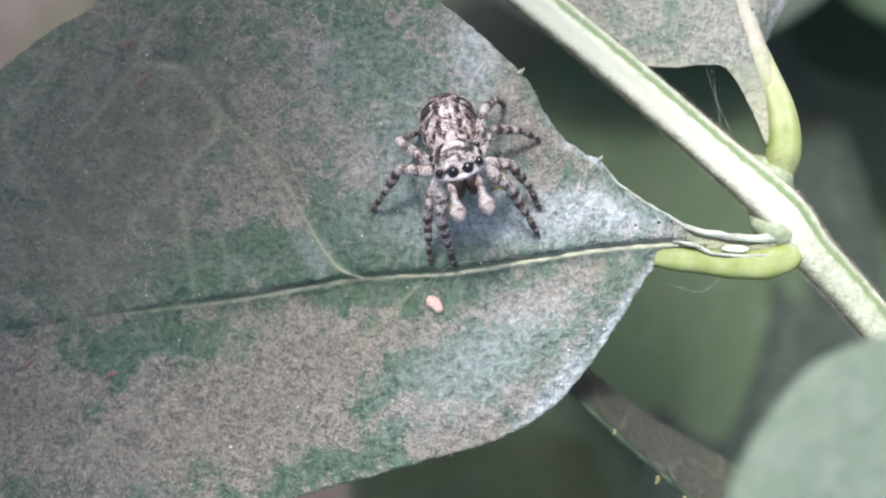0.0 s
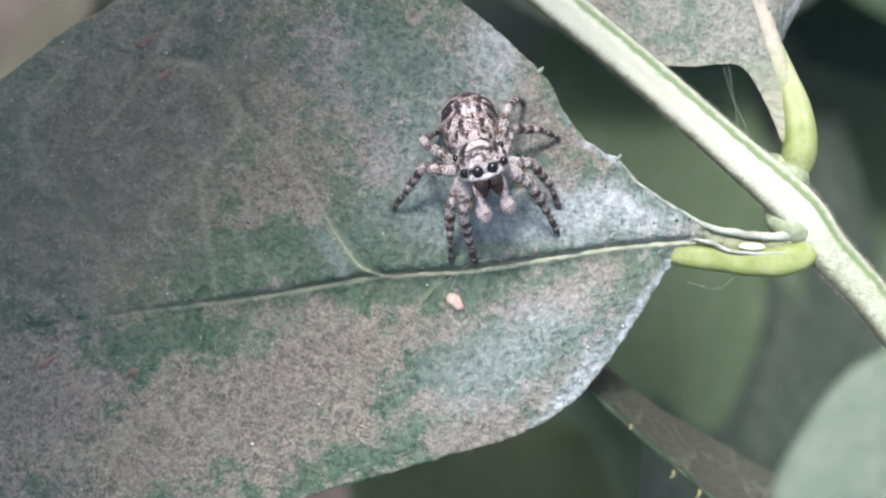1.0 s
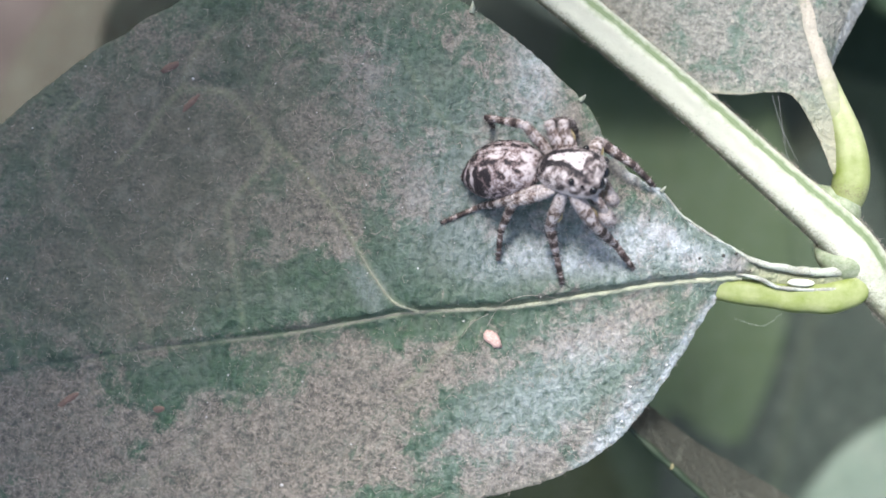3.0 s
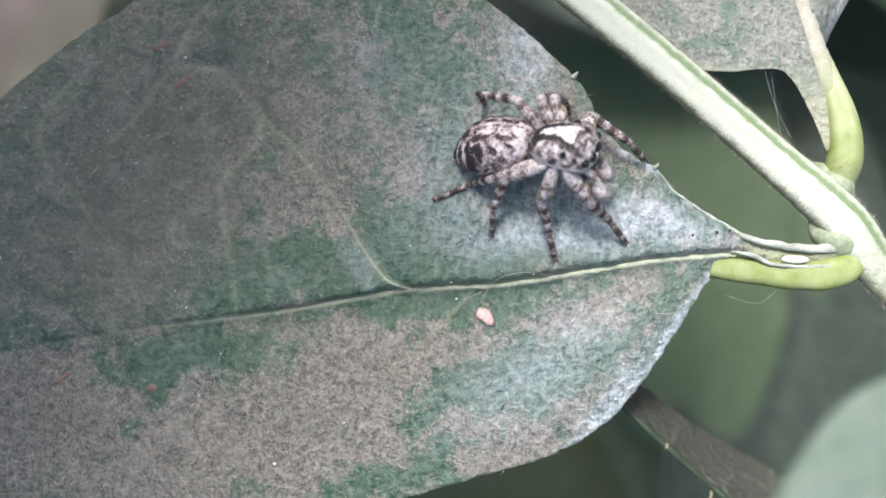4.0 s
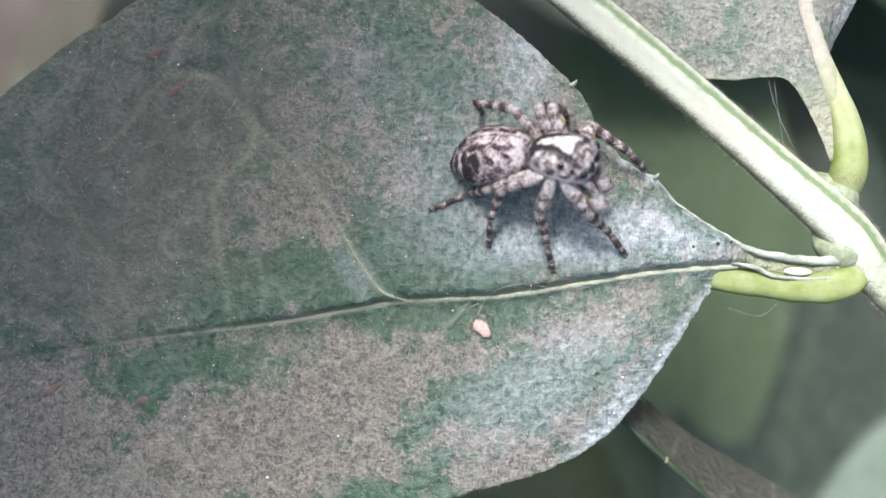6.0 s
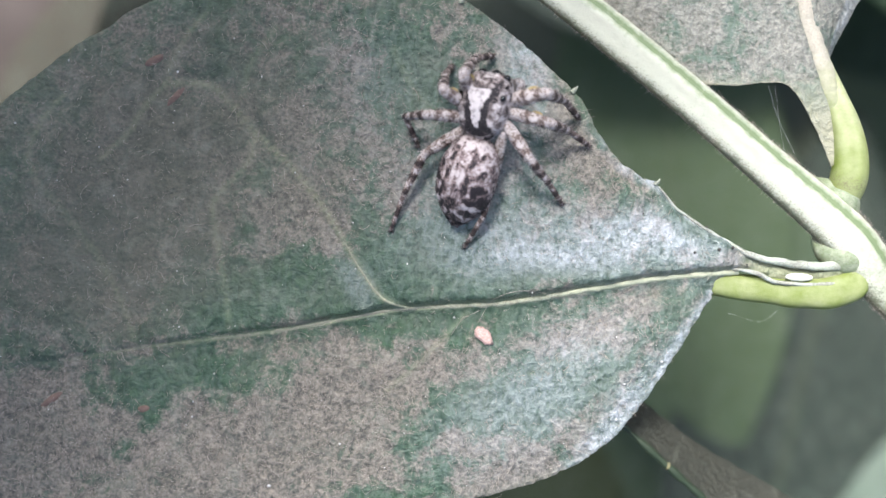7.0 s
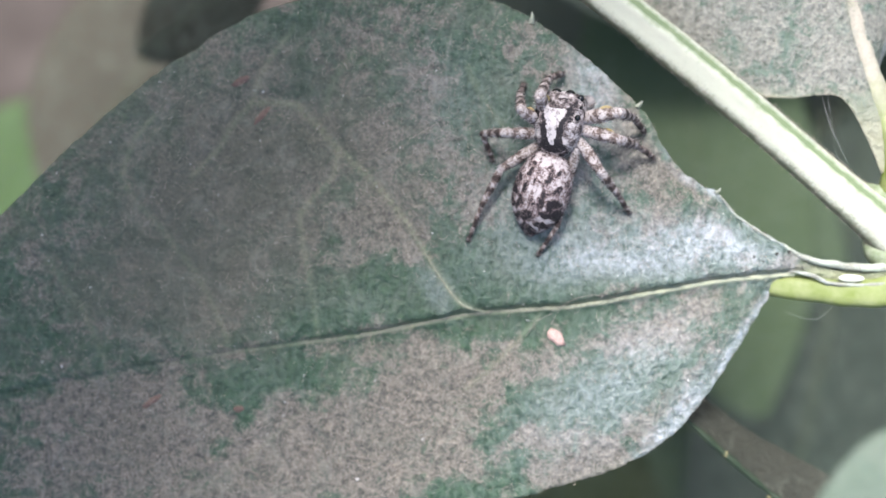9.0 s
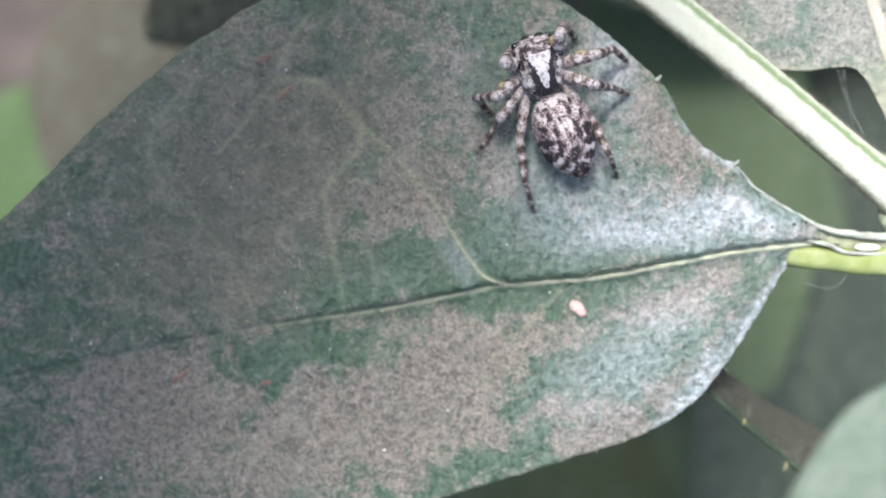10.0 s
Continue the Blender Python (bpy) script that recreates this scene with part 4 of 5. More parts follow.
def loft(ts, width, top, bottom, length, power=2.4, rings=70, sides=64):
    """A body along +y from profiles at ts: half width, height above and below the axis."""
    t = 0.5 - 0.5 * np.cos(np.linspace(0.02, math.pi - 0.02, rings))
    w, h, g = (np.interp(t, ts, p) for p in (width, top, bottom))
    for _ in range(6):
        w[1:-1], h[1:-1], g[1:-1] = ((q[:-2] + 2 * q[1:-1] + q[2:]) / 4 for q in (w, h, g))
    a = np.linspace(0, 2 * math.pi, sides, endpoint=False)
    c, s = np.cos(a), np.sin(a)
    cx, cz = np.sign(c) * np.abs(c) ** (2 / power), np.sign(s) * np.abs(s) ** (2 / power)
    x = w[:, None] * cx
    z = np.where(s > 0, h[:, None] * cz, g[:, None] * cz)
    y = np.repeat((t * length)[:, None], sides, 1)
    idx = np.arange(rings * sides).reshape(rings, sides)
    q = np.stack([idx[:-1], np.roll(idx[:-1], -1, 1), np.roll(idx[1:], -1, 1), idx[1:]], -1).reshape(-1, 4)
    faces = q.tolist() + [idx[0][::-1].tolist(), idx[-1].tolist()]
    return np.stack([x, y, z], -1).reshape(-1, 3), faces


def normals_of(me):
    a = np.zeros(len(me.vertices) * 3, np.float32)
    me.vertices.foreach_get("normal", a)
    return a.reshape(-1, 3)


def hair_coat(name, v, nrm, dark, count, length, lean, mat, seed, r=0.011, stand=0.45):
    """Many short three-sided hairs rooted on the vertices, each as dark as the skin under it."""
    rng = np.random.RandomState(seed)
    i = rng.choice(len(v), count)
    o = v[i] + rng.normal(0, 0.02, (count, 3))
    d = nrm[i] * rng.uniform(0.25, 1.0, (count, 1)) * stand + np.asarray(lean) * rng.uniform(0.4, 1.0, (count, 1)) + rng.normal(0, 0.22, (count, 3))
    d *= length * rng.uniform(0.5, 1.35, (count, 1))
    n1 = np.cross(d, (0.3, 0.5, 0.8))
    n1 /= np.linalg.norm(n1, axis=1)[:, None] + 1e-9
    n2 = np.cross(d, n1)
    n2 /= np.linalg.norm(n2, axis=1)[:, None] + 1e-9
    rows = [o - nrm[i] * 0.02 + r * (math.cos(w) * n1 + math.sin(w) * n2) for w in (0, 2.1, 4.2)] + [o + d]
    hv = np.stack(rows, 1).reshape(-1, 3)
    b = np.arange(count)[:, None] * 4
    hf = (b[:, None] + np.array([[0, 1, 3], [1, 2, 3], [2, 0, 3]])[None]).reshape(-1, 3)
    me = tris_mesh(name, hv * MM, hf.tolist(), mat)
    k = np.repeat(dark[i] + rng.normal(0, 0.15, count), 4)
    coat_attribute(me, np.stack([k, 0 * k, 0 * k], 1))
    return me


def ball(name, centre, radius, mat, squash=(1, 1, 1), seg=20):
    bm = bmesh.new()
    bmesh.ops.create_uvsphere(bm, u_segments=seg, v_segments=seg // 2 + 2, radius=1)
    for v in bm.verts:
        v.co = Vector([(c + q * radius * k) * MM for c, q, k in zip(centre, v.co, squash)])
    me = bpy.data.meshes.new(name)
    bm.to_mesh(me)
    bm.free()
    me.materials.append(mat)
    me.shade_smooth()
    return me


# lengths of thigh, shin and foot for the four pairs of legs, front to rear, and where the legs spring
LINKS = ((1.99, 2.07, 1.95), (2.05, 1.77, 1.75), (2.05, 1.75, 1.79), (2.30, 2.11, 2.02))
HIPS = {side + str(i + 1): (sx * 0.95, y, -0.4) for side, sx in (("L", -1), ("R", 1)) for i, y in enumerate((2.0, 1.5, 1.0, 0.5))}


def limb_mesh(name, knots, radii, bands, seed, hairs, base, amount=0.5, width=0.09):
    """A hairy leg segment through knots; bands: centres of the dark rings along it, 0 to 1."""
    v, f, u, a = tube_data(knots, radii, 40, 20)
    v = v + 0.022 * np.array([[noise.noise(Vector(p) * 6 + Vector((seed, k * 9, 0))) for k in range(3)] for p in v])
    c = spline(knots, np.linspace(0, 1, 40))[np.round(u * 39).astype(int)]
    nrm = v - c
    nrm /= np.linalg.norm(nrm, axis=1)[:, None] + 1e-9
    k = np.full(len(u), base)
    for b in bands:
        k = np.maximum(k, base + amount * np.exp(-((u - b) / width) ** 2))
    rng = np.random.RandomState(seed)
    i = rng.choice(len(v), hairs)
    d = (nrm[i] + np.array([0, 0.8, 0]) + rng.normal(0, 0.3, (hairs, 3))) * rng.gamma(4, 0.022, (hairs, 1))
    n1 = np.cross(d, (0.3, 0.5, 0.8))
    n1 /= np.linalg.norm(n1, axis=1)[:, None] + 1e-9
    n2 = np.cross(d, n1)
    n2 /= np.linalg.norm(n2, axis=1)[:, None] + 1e-9
    hv = np.stack([v[i] - nrm[i] * 0.01 + 0.010 * (math.cos(w) * n1 + math.sin(w) * n2) for w in (0, 2.1, 4.2)] + [v[i] + d], 1).reshape(-1, 3)
    b = len(v) + np.arange(hairs)[:, None] * 4
    hf = (b[:, None] + np.array([[0, 1, 3], [1, 2, 3], [2, 0, 3]])[None]).reshape(-1, 3)
    me = tris_mesh(name, np.vstack([v, hv]) * MM, f + hf.tolist(), LEG_FUR)
    k = np.concatenate([k, np.repeat(k[i] - 0.05, 4)])
    coat_attribute(me, np.stack([k, k * 0, k * 0], 1))
    return me


def spots(x, y, rows):
    """Soft-edged oval spots, 1 in the middle: centre, half sizes and turn of each."""
    k = np.zeros(len(x))
    for cx, cy, rx, ry, turn in rows:
        c, s = math.cos(radians(turn)), math.sin(radians(turn))
        a, b = (x - cx) * c + (y - cy) * s, -(x - cx) * s + (y - cy) * c
        k = np.maximum(k, np.clip(1.5 - 1.1 * np.hypot(a / rx, b / ry), 0, 1))
    return k


def front_darkness(v):
    """White wedge between black bands on the back, grey flanks, dark brow and a white line over the eyes."""
    wob = np.array([noise.noise(Vector(p) * 2.6 + Vector((4, 0, 0))) for p in v])
    jit = np.array([noise.noise(Vector(p) * 6 + Vector((0, 4, 0))) for p in v])
    x, y, z = np.abs(v[:, 0] + 0.05 * jit), v[:, 1] + 0.10 * wob, v[:, 2]
    wedge = np.interp(y, (0.30, 0.5, 0.95, 1.55, 1.85, 2.15, 2.35), (0.0, 0.12, 0.24, 0.32, 0.52, 0.62, 0.40)) + 0.05 * jit
    band = np.interp(y, (0.3, 0.9, 1.6, 2.1, 2.4), (0.55, 0.30, 0.24, 0.17, 0.2))
    k = 0.46 + 0.40 * wob
    k = np.where(x < wedge + band, 0.95, k)
    k = np.where(x < wedge, 0.10 + 0.3 * jit + 0.5 * np.clip(wob - 0.18, 0, 1), k)
    k = np.where((y < 0.5) & (z > 0) & (x < 0.7), 0.9, k)
    k = np.where(y > 2.24, 0.64 + 0.5 * wob + 0.3 * jit, k)
    k = np.where((x > 0.62) & (x < 0.92) & (y > 1.6) & (y < 2.5) & (z > 0.35), 0.8 + 0.5 * jit, k)
    k = np.where((y > 2.78) & (z > 0.34) & (x < 0.75), 0.42 + 0.4 * jit, k)
    k = np.where((z < 0.30) & (y < 2.6), 0.44 + 0.45 * wob, k)
    k = np.where((z < -0.02) & (z > -0.20), 0.0, k)
    return np.where(z < -0.20, 0.72, k)


def rear_darkness(v):
    """Pale shoulders, broken paired dashes and, towards the tip, black chevron arms edged with white."""
    wob = np.array([noise.noise(Vector(p) * 2.3 + Vector((0, 7, 0))) for p in v])
    jit = np.array([noise.noise(Vector(p) * 5.5 + Vector((3, 0, 0))) for p in v])
    x, y, z = v[:, 0] + 0.12 * wob, -v[:, 1] * 0.935 + 0.12 * jit, v[:, 2]
    ax = np.abs(x)
    k = 0.41 + 0.3 * wob * np.clip(y, 0.2, 1) + 0.14 * np.exp(-(ax / 0.35) ** 2) * np.clip((y - 1.8) / 0.8, 0, 1) + 0.10 * np.clip((ax - 0.9) / 0.4, 0, 1)
    k = k + 0.09 * np.clip((y - 1.2) / 0.8, 0, 1) + 0.22 * np.array([noise.noise(Vector((p[0] * 5, p[1] * 2.2, p[2] * 5))) for p in v])
    black = spots(ax, y, ((0.30, 0.35, 0.09, 0.16, 0), (0.78, 0.52, 0.10, 0.18, 10), (0.52, 0.80, 0.13, 0.36, 0), (0.50, 1.50, 0.13, 0.34, -14), (0.98, 1.30, 0.14, 0.22, 20), (1.06, 1.95, 0.30, 0.22, -20), (0.52, 2.15, 0.14, 0.26, 10), (0.82, 2.58, 0.38, 0.13, 18), (0.70, 3.20, 0.34, 0.15, 25), (0.26, 3.52, 0.22, 0.07, 40), (0.10, 1.15, 0.08, 0.16, 0), (1.25, 2.6, 0.2, 0.3, 0), (0.14, 2.75, 0.12, 0.08, 40), (0.32, 3.80, 0.2, 0.08, 30)))
    white = spots(ax, y, ((0.80, 2.88, 0.36, 0.10, 20), (0.45, 3.48, 0.30, 0.07, 35), (0.0, 0.25, 0.9, 0.16, 0), (0.22, 1.75, 0.10, 0.4, 0), (0.76, 2.25, 0.12, 0.14, 0)))
    k = k + 0.55 * black * (0.8 + 0.6 * jit) - 0.36 * white
    k = np.where(y > 4.0, 0.52, k)
    low = np.clip((0.15 - z) / 0.35, 0, 1)
    return k * (1 - low) + low * (0.52 + 0.15 * wob)


def build_spider():
    root = new("jumping_spider")
    tagged(root, "small mottled white, grey and black jumping spider standing on the leaf", "spider")
    # front body
    ts = (0, 0.06, 0.2, 0.45, 0.75, 0.9, 1.0)
    v, f = loft(ts, (0.35, 0.62, 0.98, 1.20, 1.23, 1.10, 0.80), (0.10, 0.34, 0.74, 1.02, 1.03, 0.82, 0.46), (0.2, 0.36, 0.45, 0.5, 0.5, 0.42, 0.3), 3.05, 2.35, 120, 110)
    me = tris_mesh("cephalothorax", v * MM, f, FRONT_FUR)
    dark = front_darkness(v)
    coat_attribute(me, np.stack([dark, dark * 0, dark * 0], 1))
    front = part("cephalothorax", me, root, "front body with a white wedge between black bands")
    nrm = normals_of(me)
    up = v[:, 2] > -0.25
    part("hair", hair_coat("hair", v[up], nrm[up], dark[up], 5200, 0.15, (0, -0.55, 0.0), FRONT_FUR, 1), front)["kind"] = "stuff"
    brow = (v[:, 1] > 2.3) & (v[:, 2] > 0.2)
    part("brow_hair", hair_coat("brow_hair", v[brow], nrm[brow], dark[brow] * 0.5 + 0.1, 420, 0.24, (0, 0.35, 0.25), FRONT_FUR, 2, 0.009, 0.8), front)["kind"] = "stuff"
    for sx in (-1, 1):
        for cx, cy, cz, r in ((0.345, 2.98, 0.15, 0.285), (0.93, 2.88, 0.25, 0.19), (1.10, 2.42, 0.50, 0.07), (1.08, 1.92, 0.66, 0.15)):
            part("eye", ball("eye", (sx * cx, cy, cz), r, EYE), front, "glossy black eye")
        jv, jf, _, _ = tube_data([(sx * 0.30, 2.70, -0.15), (sx * 0.34, 2.86, -0.55), (sx * 0.35, 2.84, -0.95), (sx * 0.30, 2.75, -1.25)], (0.34, 0.36, 0.30, 0.13), 20, 16)
        part("jaw", tris_mesh("jaw", jv * MM, jf, JAW), front, "dark brown jaw")
    bv, bf, _, ba = tube_data([(-1.12, 2.42, -0.06), (-0.80, 2.84, -0.12), (0, 3.06, -0.16), (0.80, 2.84, -0.12), (1.12, 2.42, -0.06)], (0.08, 0.12, 0.14, 0.12, 0.08), 60, 12)
    band = tris_mesh("face_band", bv * MM, bf, PALE_HAIR)
    part("face_band", band, front, "white hair band under the eyes")
    part("hair", hair_coat("hair", bv, normals_of(band), 0 * ba, 700, 0.20, (0, 0.1, -0.7), PALE_HAIR, 5, 0.010), front)["kind"] = "stuff"
    # feelers beside the jaws
    palps = []
    for sx in (-1, 1):
        pv, pf, pu, pa = tube_data([(0, 0, 0), (0, 0.45, 0.1), (0, 0.95, 0.06), (0, 1.3, -0.12)], (0.19, 0.19, 0.17, 0.18), 24, 12)
        pm = tris_mesh("palp", pv * MM, pf, LEG_FUR)
        kk = 0.22 + 0.30 * np.exp(-((pu - 0.55) / 0.15) ** 2)
        coat_attribute(pm, np.stack([kk, 0 * kk, 0 * kk], 1))
        palp = part("palp", pm, front, "pale hairy feeler with a round grey tip")
        bulb = ball("tip", (0, 1.58, -0.22), 0.37, LEG_FUR, (0.95, 1.3, 0.9), 28)
        bn = normals_of(bulb)
        bc = np.zeros(len(bulb.vertices) * 3, np.float32)
        bulb.vertices.foreach_get("co", bc)
        bc = bc.reshape(-1, 3) / MM
        coat_attribute(bulb, np.array([[0.30, 0, 0]] * len(bulb.vertices)))
        part("tip", bulb, palp, "round grey hairy tip")
        part("hair", hair_coat("hair", bc, bn, 0.24 + 0 * bc[:, 0], 900, 0.18, (0, 0.5, 0), LEG_FUR, 30 + sx, 0.010), palp)["kind"] = "stuff"
        part("hair", hair_coat("hair", pv, normals_of(pm), kk, 350, 0.16, (0, 0.6, 0), LEG_FUR, 40 + sx, 0.010), palp)["kind"] = "stuff"
        palps.append((palp, sx))
    # abdomen
    ta = (0, 0.04, 0.12, 0.28, 0.48, 0.68, 0.84, 0.94, 1.0)
    av, af = loft(ta, (0.45, 0.78, 1.10, 1.36, 1.45, 1.32, 0.92, 0.50, 0.18), (0.25, 0.58, 0.98, 1.32, 1.42, 1.22, 0.78, 0.38, 0.12), (0.3, 0.55, 0.8, 1.0, 1.1, 0.95, 0.6, 0.3, 0.12), 4.35, 2.05, 150, 130)
    av[:, 1] = -av[:, 1]
    af = [q[::-1] for q in af]
    am = tris_mesh("abdomen", av * MM, af, FUR)
    dark = rear_darkness(av)
    coat_attribute(am, np.stack([dark, dark * 0, dark * 0], 1))
    rear = part("abdomen", am, root, "oval abdomen mottled white, pink-grey and black")
    up = av[:, 2] > -0.4
    part("hair", hair_coat("hair", av[up], normals_of(am)[up], dark[up], 9000, 0.14, (0, -0.6, 0), FUR, 3), rear)["kind"] = "stuff"
    for sx in (-1, 1):
        sv, sf, _, _ = tube_data([(sx * 0.12, -4.2, -0.02), (sx * 0.14, -4.36, -0.06), (sx * 0.15, -4.5, -0.1)], (0.12, 0.09, 0.05), 10, 10)
        part("spinneret", tris_mesh("spinneret", sv * MM, sf, DARK_HAIR), rear, "short dark spinneret")
    # legs: thigh, shin and foot, each hinged on the one before
    legs = {}
    for k, (key, hip) in enumerate(HIPS.items()):
        i = int(key[1]) - 1
        fl, tl, ml = LINKS[i]
        s = (1.0, 0.90, 0.84, 0.76)[i]
        thigh = limb_mesh("leg", [(0, -0.1, 0), (0, 0.22 * fl, 0.05), (0, 0.58 * fl, 0.07), (0, 0.88 * fl, 0.04), (0, fl + 0.05, 0)], (0.22 * s, 0.33 * s, 0.35 * s, 0.28 * s, 0.22 * s), (0.72, 0.45), 40 + k, 420, 0.30, 0.3, 0.06)
        leg = part("leg", thigh, root, "white and brown banded hairy leg")
        shin = part("shin", limb_mesh("shin", [(0, -0.08, 0), (0, 0.2 * tl, 0.05), (0, 0.55 * tl, 0.02), (0, tl + 0.04, 0)], (0.22 * s, 0.26 * s, 0.23 * s, 0.17 * s), (0.36, 0.68, 0.97), 60 + k, 380, 0.33, 0.52, 0.085), leg)
        foot = part("foot", limb_mesh("foot", [(0, -0.04, 0), (0, 0.5 * ml, 0.02), (0, 0.85 * ml, 0), (0, ml, -0.03)], (0.165 * s, 0.15 * s, 0.12 * s, 0.07), (0.30, 0.62, 0.98), 80 + k, 300, 0.46, 0.45, 0.09), leg)
        if i < 2:
            sx = 1 if key[0] == "L" else -1
            part("bare_skin", ball("bare_skin", (sx * 0.19 * s, 0.66 * fl, 0.0), 0.26 * s, AMBER, (1.0, 1.5, 1.05)), leg, "bare translucent amber skin on the thigh")
        legs[key] = (leg, shin, foot)
    return root, front, rear, palps, legs


SPIDER, FRONT, REAR, PALPS, LEGS = build_spider()

# Stances, in millimetres and degrees: (waist x, y, heading), (its height over the leaf, pitch and roll of the front body),
# (swing to the side, droop and roll of the abdomen), then for each leg the knee, the ankle and the tip
DOWN = ((0.19, 5.00, -72), (2.7, 62, 0), (-9, 40, 0),
        ((2.86, 3.32, 3.54, 3.79, 2.13, 2.11, 4.51, 1.13, 0.59),
         (2.95, 4.42, 3.03, 3.92, 3.51, 1.86, 4.55, 2.52, 0.57),
         (1.99, 6.15, 2.86, 3.47, 6.24, 1.96, 4.55, 6.05, 0.55),
         (1.66, 6.84, 4.33, 2.25, 7.69, 2.51, 2.74, 7.83, 0.56),
         (-0.34, 1.86, 3.65, -0.04, 0.61, 2.04, 0.25, -0.4, 0.42),
         (-1.01, 2.15, 3.18, -1, 0.87, 1.94, -0.93, -0.28, 0.61),
         (-2.34, 4.2, 3.13, -3.19, 3.12, 2.06, -3.9, 2.4, 0.58),
         (-2.3, 5.27, 4.42, -2.03, 5.83, 2.41, -1.45, 6.41, 0.57)))
RIGHT = ((1.20, 5.90, -26), (2.9, 20, -33), (7, 42, -28),
        ((4.17, 7.25, 1.94, 5.9, 6.19, 1.7, 7.08, 5.36, 0.42),
         (2.24, 7.72, 3.79, 2.9, 8.04, 2.21, 3.3, 7.64, 0.57),
         (1.63, 7.7, 3.84, 2.14, 8.14, 2.25, 2.68, 8.51, 0.57),
         (0.52, 7.74, 3.63, -1.17, 8.23, 2.52, -0.8, 8.12, 0.55),
         (3.88, 3.17, 3.2, 5.06, 2.37, 1.73, 6.1, 1.3, 0.49),
         (1.8, 3.17, 2.68, 2.22, 1.85, 1.58, 2.63, 0.48, 0.59),
         (0.07, 4.21, 2.91, -0.42, 2.91, 1.85, -0.47, 1.62, 0.59),
         (-0.49, 4.23, 2.53, -1.44, 4.17, 0.67, -3.27, 3.37, 0.57)))
UP = ((-1.04, 6.80, 78), (2.1, 4, -24), (-13, 24, -20),
        ((-1.78, 9.55, 3.82, -1.22, 10.66, 2.19, -0.29, 11.2, 0.58),
         (-2.65, 8.89, 3.52, -2.61, 9.94, 2.11, -2.3, 10.69, 0.57),
         (-3.35, 7.91, 2.93, -4.48, 8.05, 1.63, -3.9, 6.74, 0.56),
         (-3.6, 6.24, 1.76, -4.55, 4.42, 1.27, -5.24, 2.64, 0.58),
         (1.9, 8.69, 3.96, 2.95, 8.69, 2.2, 3.81, 8.11, 0.57),
         (2.11, 7.49, 3.16, 3.19, 7.35, 1.79, 4.29, 6.83, 0.56),
         (1.25, 5.89, 2.98, 2.19, 4.95, 1.87, 3.01, 4.01, 0.57),
         (-0.28, 5.34, 1.25, -0.8, 3.35, 1.68, -1.69, 1.92, 0.57)))
STEP = ((-1.58, 8.21, 86), (1.9, 4, -6), (-2, 8, -8),
        ((-3.2, 10.44, 3.84, -3.42, 11.78, 2.31, -3.56, 13.12, 0.92),
         (-3.54, 9.58, 3.66, -3.69, 9.62, 1.92, -3.73, 10.66, 0.53),
         (-3.94, 7.98, 2.42, -4.56, 7.88, 0.81, -5.46, 6.36, 0.57),
         (-3.35, 6.67, 1.6, -4.24, 4.78, 1.19, -5.03, 3, 0.58),
         (0.22, 10.58, 4.07, 0.86, 11.24, 2.24, 1.48, 11.92, 0.55),
         (0.91, 9.68, 3.66, 1.79, 10.3, 2.27, 2.51, 10.32, 0.69),
         (0.93, 7.7, 2.06, 1.86, 6.27, 1.68, 2.49, 5, 0.58),
         (0.25, 6.62, 2.83, 0.79, 6.26, 0.83, 1.02, 4.28, 0.57)))
PAUSE = ((-1.83, 8.69, 91), (2.1, 4, 0), (0, 20, 0),
        ((-3.62, 10.91, 4.14, -3, 11.51, 2.27, -2.34, 12.24, 0.6),
         (-4.09, 9.66, 3.79, -4.63, 10.22, 2.22, -4.68, 9.94, 0.52),
         (-4.28, 8.28, 2.52, -4.64, 8.11, 0.84, -5.24, 6.44, 0.57),
         (-3.6, 7.05, 1.81, -4.25, 5.07, 1.35, -4.76, 3.26, 0.58),
         (-0.37, 11.08, 4.22, 0.3, 12.14, 2.61, 0.78, 13.09, 0.99),
         (0.74, 10.61, 3.39, 1.73, 11.03, 2.01, 2.58, 10.57, 0.57),
         (0.74, 8.51, 1.95, 1.77, 7.19, 1.45, 2.64, 5.87, 0.58),
         (0.49, 7.49, 1.67, 1.06, 5.59, 2.35, 1.67, 4.85, 0.57)))
END = ((-2.35, 8.39, 105), (1.9, 4, 0), (9, 6, 0),
        ((-4.6, 9.92, 3.96, -4.17, 10.85, 2.19, -3.31, 11.45, 0.57),
         (-4.88, 8.45, 3.24, -5.94, 8.58, 1.87, -5.11, 7.92, 0.51),
         (-4.72, 7.48, 2.47, -4.84, 7.38, 0.75, -5.85, 5.92, 0.57),
         (-3.77, 6.38, 1.87, -3.53, 4.29, 1.83, -2.99, 2.8, 0.57),
         (-1.89, 11.25, 4.03, -1.42, 12.08, 2.23, -0.69, 11.64, 0.51),
         (-0.15, 10.34, 3.2, 0.98, 10.87, 1.97, 1.94, 10.47, 0.57),
         (-0.22, 8.9, 3.31, 0.95, 8.91, 2.03, 1.98, 8.78, 0.57),
         (-0.12, 7.39, 1.69, 0.68, 5.53, 2.24, 1.32, 4.58, 0.57)))
# when the spider goes from one stance to the next
STEPS = [(2.58, 3.02, DOWN, RIGHT), (6.0, 6.45, RIGHT, UP), (9.38, 9.5, UP, STEP), (9.5, 9.6, STEP, PAUSE), (9.9, 10.0, PAUSE, END)]


def blend(a, b, w):
    return tuple(p + (q - p) * w for p, q in zip(a, b))


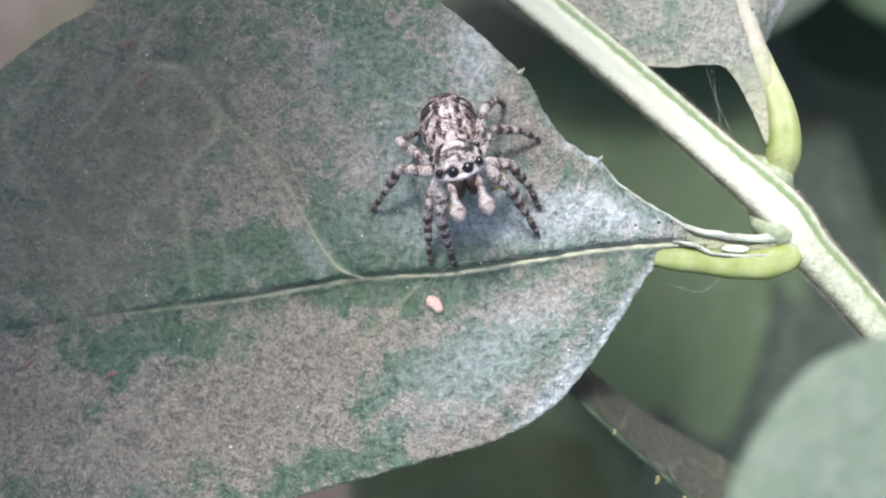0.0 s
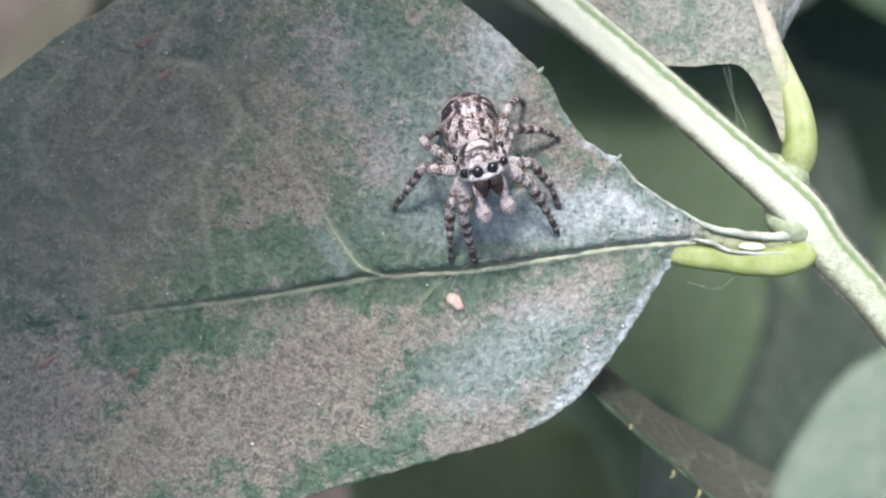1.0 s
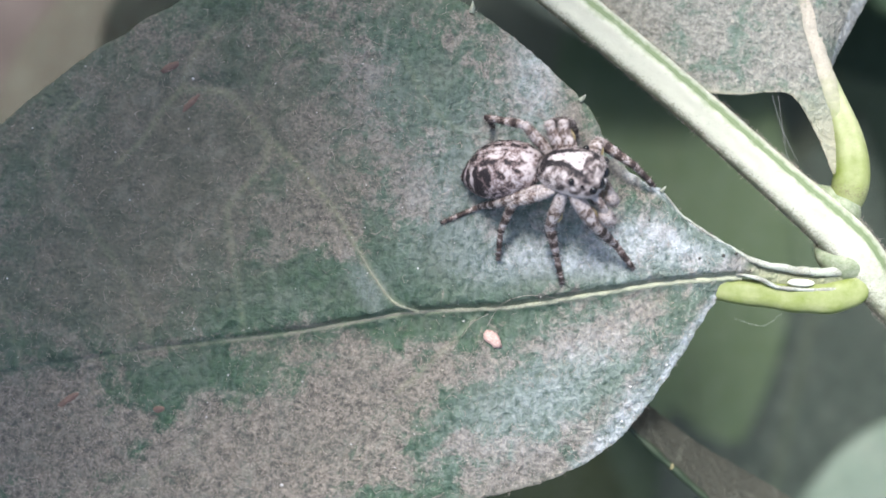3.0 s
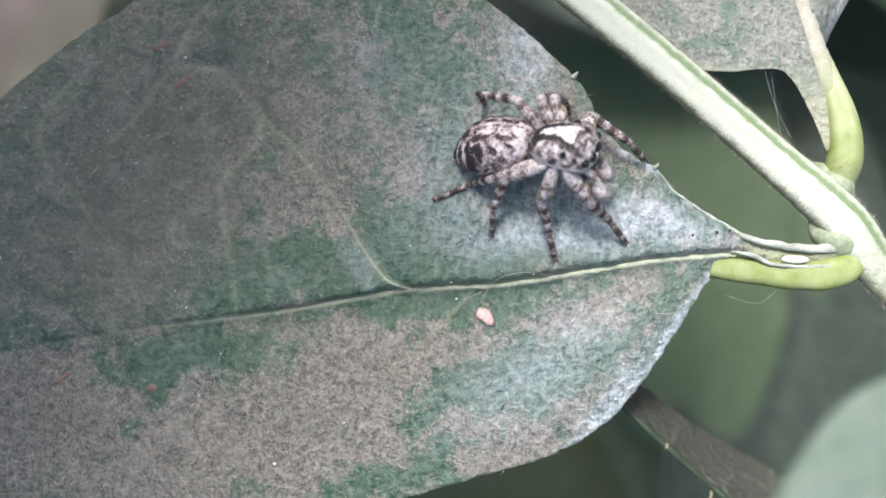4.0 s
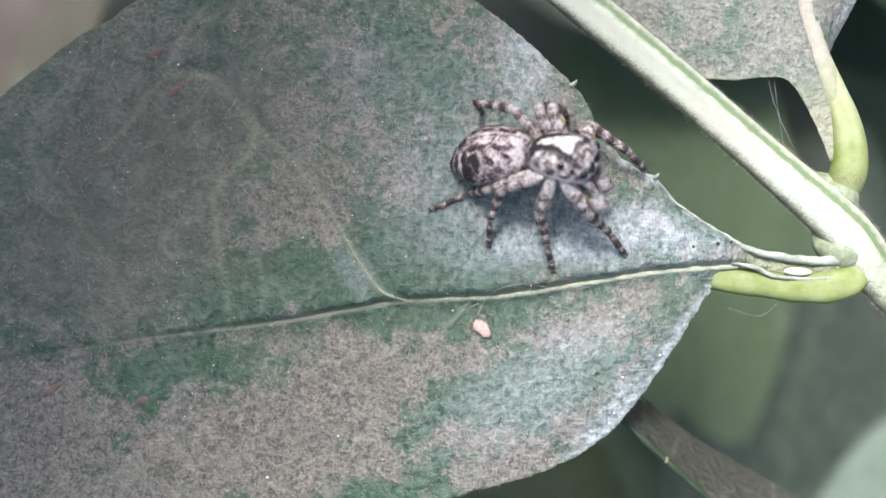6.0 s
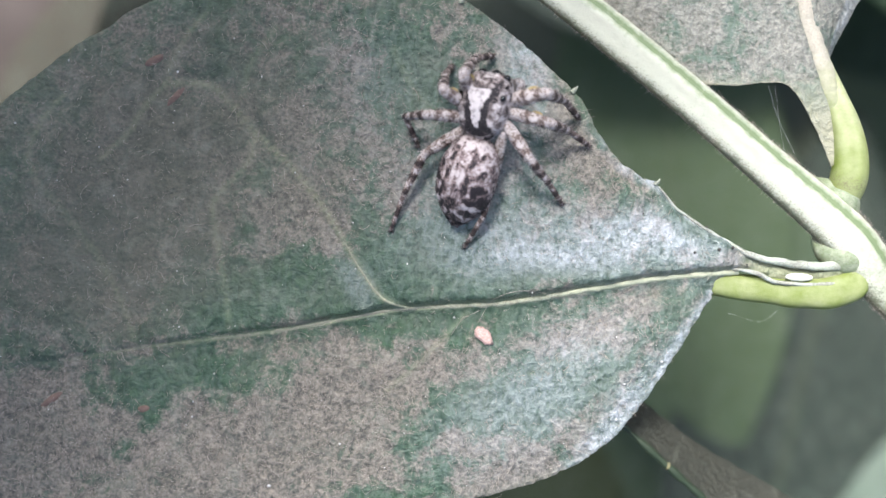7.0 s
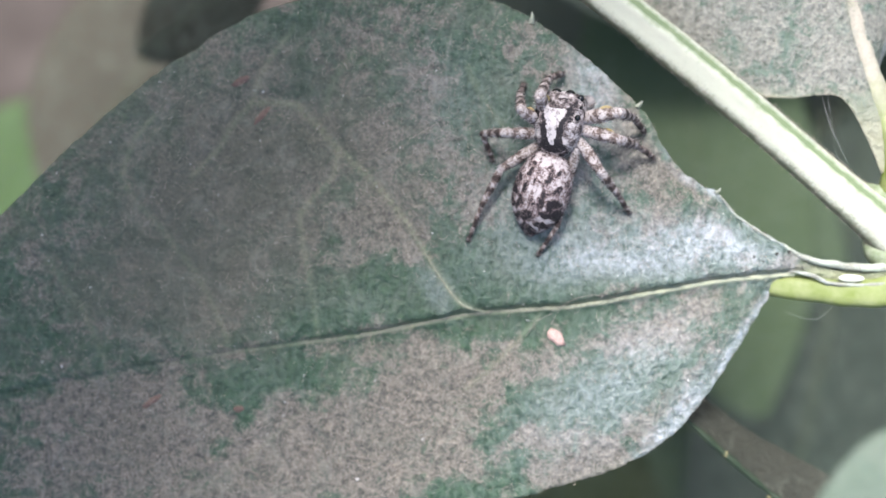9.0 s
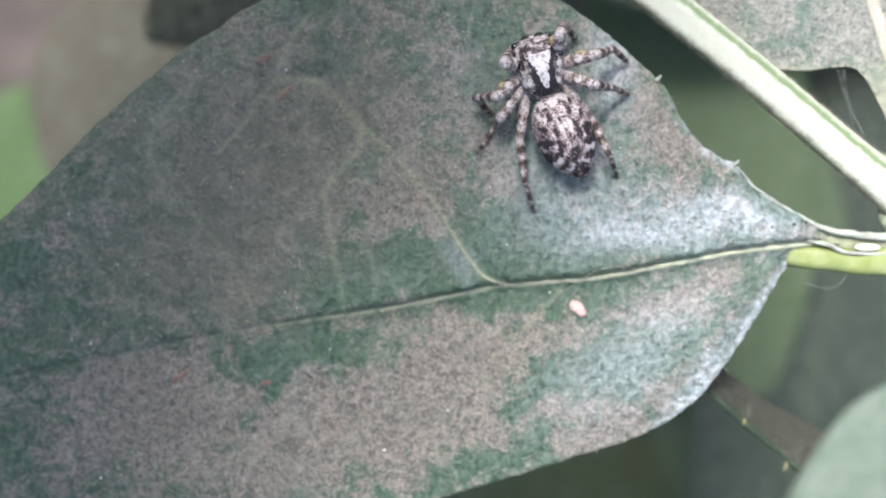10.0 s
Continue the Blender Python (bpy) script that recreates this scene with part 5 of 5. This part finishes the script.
def stance(t):
    """Waist, front body, abdomen and legs at t; a leg that steps is lifted on its way."""
    now, then, w = DOWN, DOWN, 0.0
    for t0, t1, a, b in STEPS:
        if t >= t0:
            now, then, w = a, b, min(1.0, (t - t0) / (t1 - t0))
    e = w * w * (3 - 2 * w)
    legs = []
    for i, (p, q) in enumerate(zip(now[3], then[3])):
        k = min(1.0, max(0.0, (w - (0.0 if i % 2 else 0.3)) / 0.7))
        lift = 0.7 * math.sin(math.pi * k) if math.hypot(p[6] - q[6], p[7] - q[7]) > 0.3 else 0.0
        r = blend(p, q, k * k * (3 - 2 * k))
        legs.append((r[:3], r[3:6], (r[6], r[7], r[8] + lift)))
    return blend(now[0], then[0], e), blend(now[1], then[1], e), blend(now[2], then[2], e), legs


def spider_poses(t):
    """Poses in metres of the root, front body, abdomen, and of each leg's thigh, shin and foot."""
    (wx, wy, head), (waist, pitch, roll), (swing, droop, turn), legs = stance(t)
    root = pose(wx * MM, wy * MM, on_leaf(wx, wy) * MM, 0, 0, head - 90)
    front = pose(0, 0, waist * MM, pitch, roll, 0)
    rear = pose(0, 0.1 * MM, waist * MM, droop, turn, swing)
    inv = root.inverted()
    out = []
    for (key, hip), joints in zip(HIPS.items(), legs):
        points = [front @ (Vector(hip) * MM)]
        for target, length in zip(joints, LINKS[int(key[1]) - 1]):
            way = inv @ (Vector(target) * MM) - points[-1]
            points.append(points[-1] + way.normalized() * length * MM)
        poses = []
        for a, b in zip(points, points[1:]):
            y = (b - a).normalized()
            x = y.cross(Vector((0, 0, 1)))
            x = x.normalized() if x.length > 1e-3 else Vector((1, 0, 0))
            m = Matrix((x, y, x.cross(y))).transposed().to_4x4()
            m.translation = a
            poses.append(m)
        back = poses[0].inverted()
        out.append((poses[0], back @ poses[1], back @ poses[2]))
    return root, front, rear, out


def motions():
    times = [0.0, 1.3, 2.5]
    for t0, t1, a, b in STEPS:
        n = max(2, round((t1 - t0) / 0.034))
        times += [t0 + (t1 - t0) * i / n for i in range(n + 1)]
    times += [3.4, 4.5, 5.6, 6.8, 8.0, 9.2, 9.75]
    times = sorted({round(t * FPS) / FPS for t in times})
    rows = [(t, spider_poses(t)) for t in times]
    walk(SPIDER, [(t, p[0]) for t, p in rows])
    walk(FRONT, [(t, p[1]) for t, p in rows])
    walk(REAR, [(t, p[2]) for t, p in rows])
    for i, limbs in enumerate(LEGS.values()):
        for j, limb in enumerate(limbs):
            walk(limb, [(t, p[3][i][j]) for t, p in rows])
    # the feelers dip and rise
    dips = [(0.0, -40), (0.3, -62), (0.6, -40), (1.0, -70), (1.3, -66), (1.7, -48), (2.0, -38), (2.6, -40), (3.2, -55), (3.8, -35), (4.2, -58), (6.0, -50), (6.8, -74), (10.0, -74)]
    for palp, sx in PALPS:
        walk(palp, [(t, pose(sx * 0.56 * MM, 2.6 * MM, -0.35 * MM, a + 4 * sx, 0, -sx * 6)) for t, a in dips])

    # the pale leaf over the stem sways and drifts
    drift = ((0.0, 0.9), (0.5, 1.8), (1.2, 0.7), (2.5, -1.4), (5.0, -0.75), (7.5, 0.0), (8.0, -2.4), (8.5, -3.1), (9.0, -3.4), (9.5, -3.9), (10.0, -4.6))
    walk(PALE_LEAF, [(t, pose(d * MM, 0, 0)) for t, d in drift])



motions()
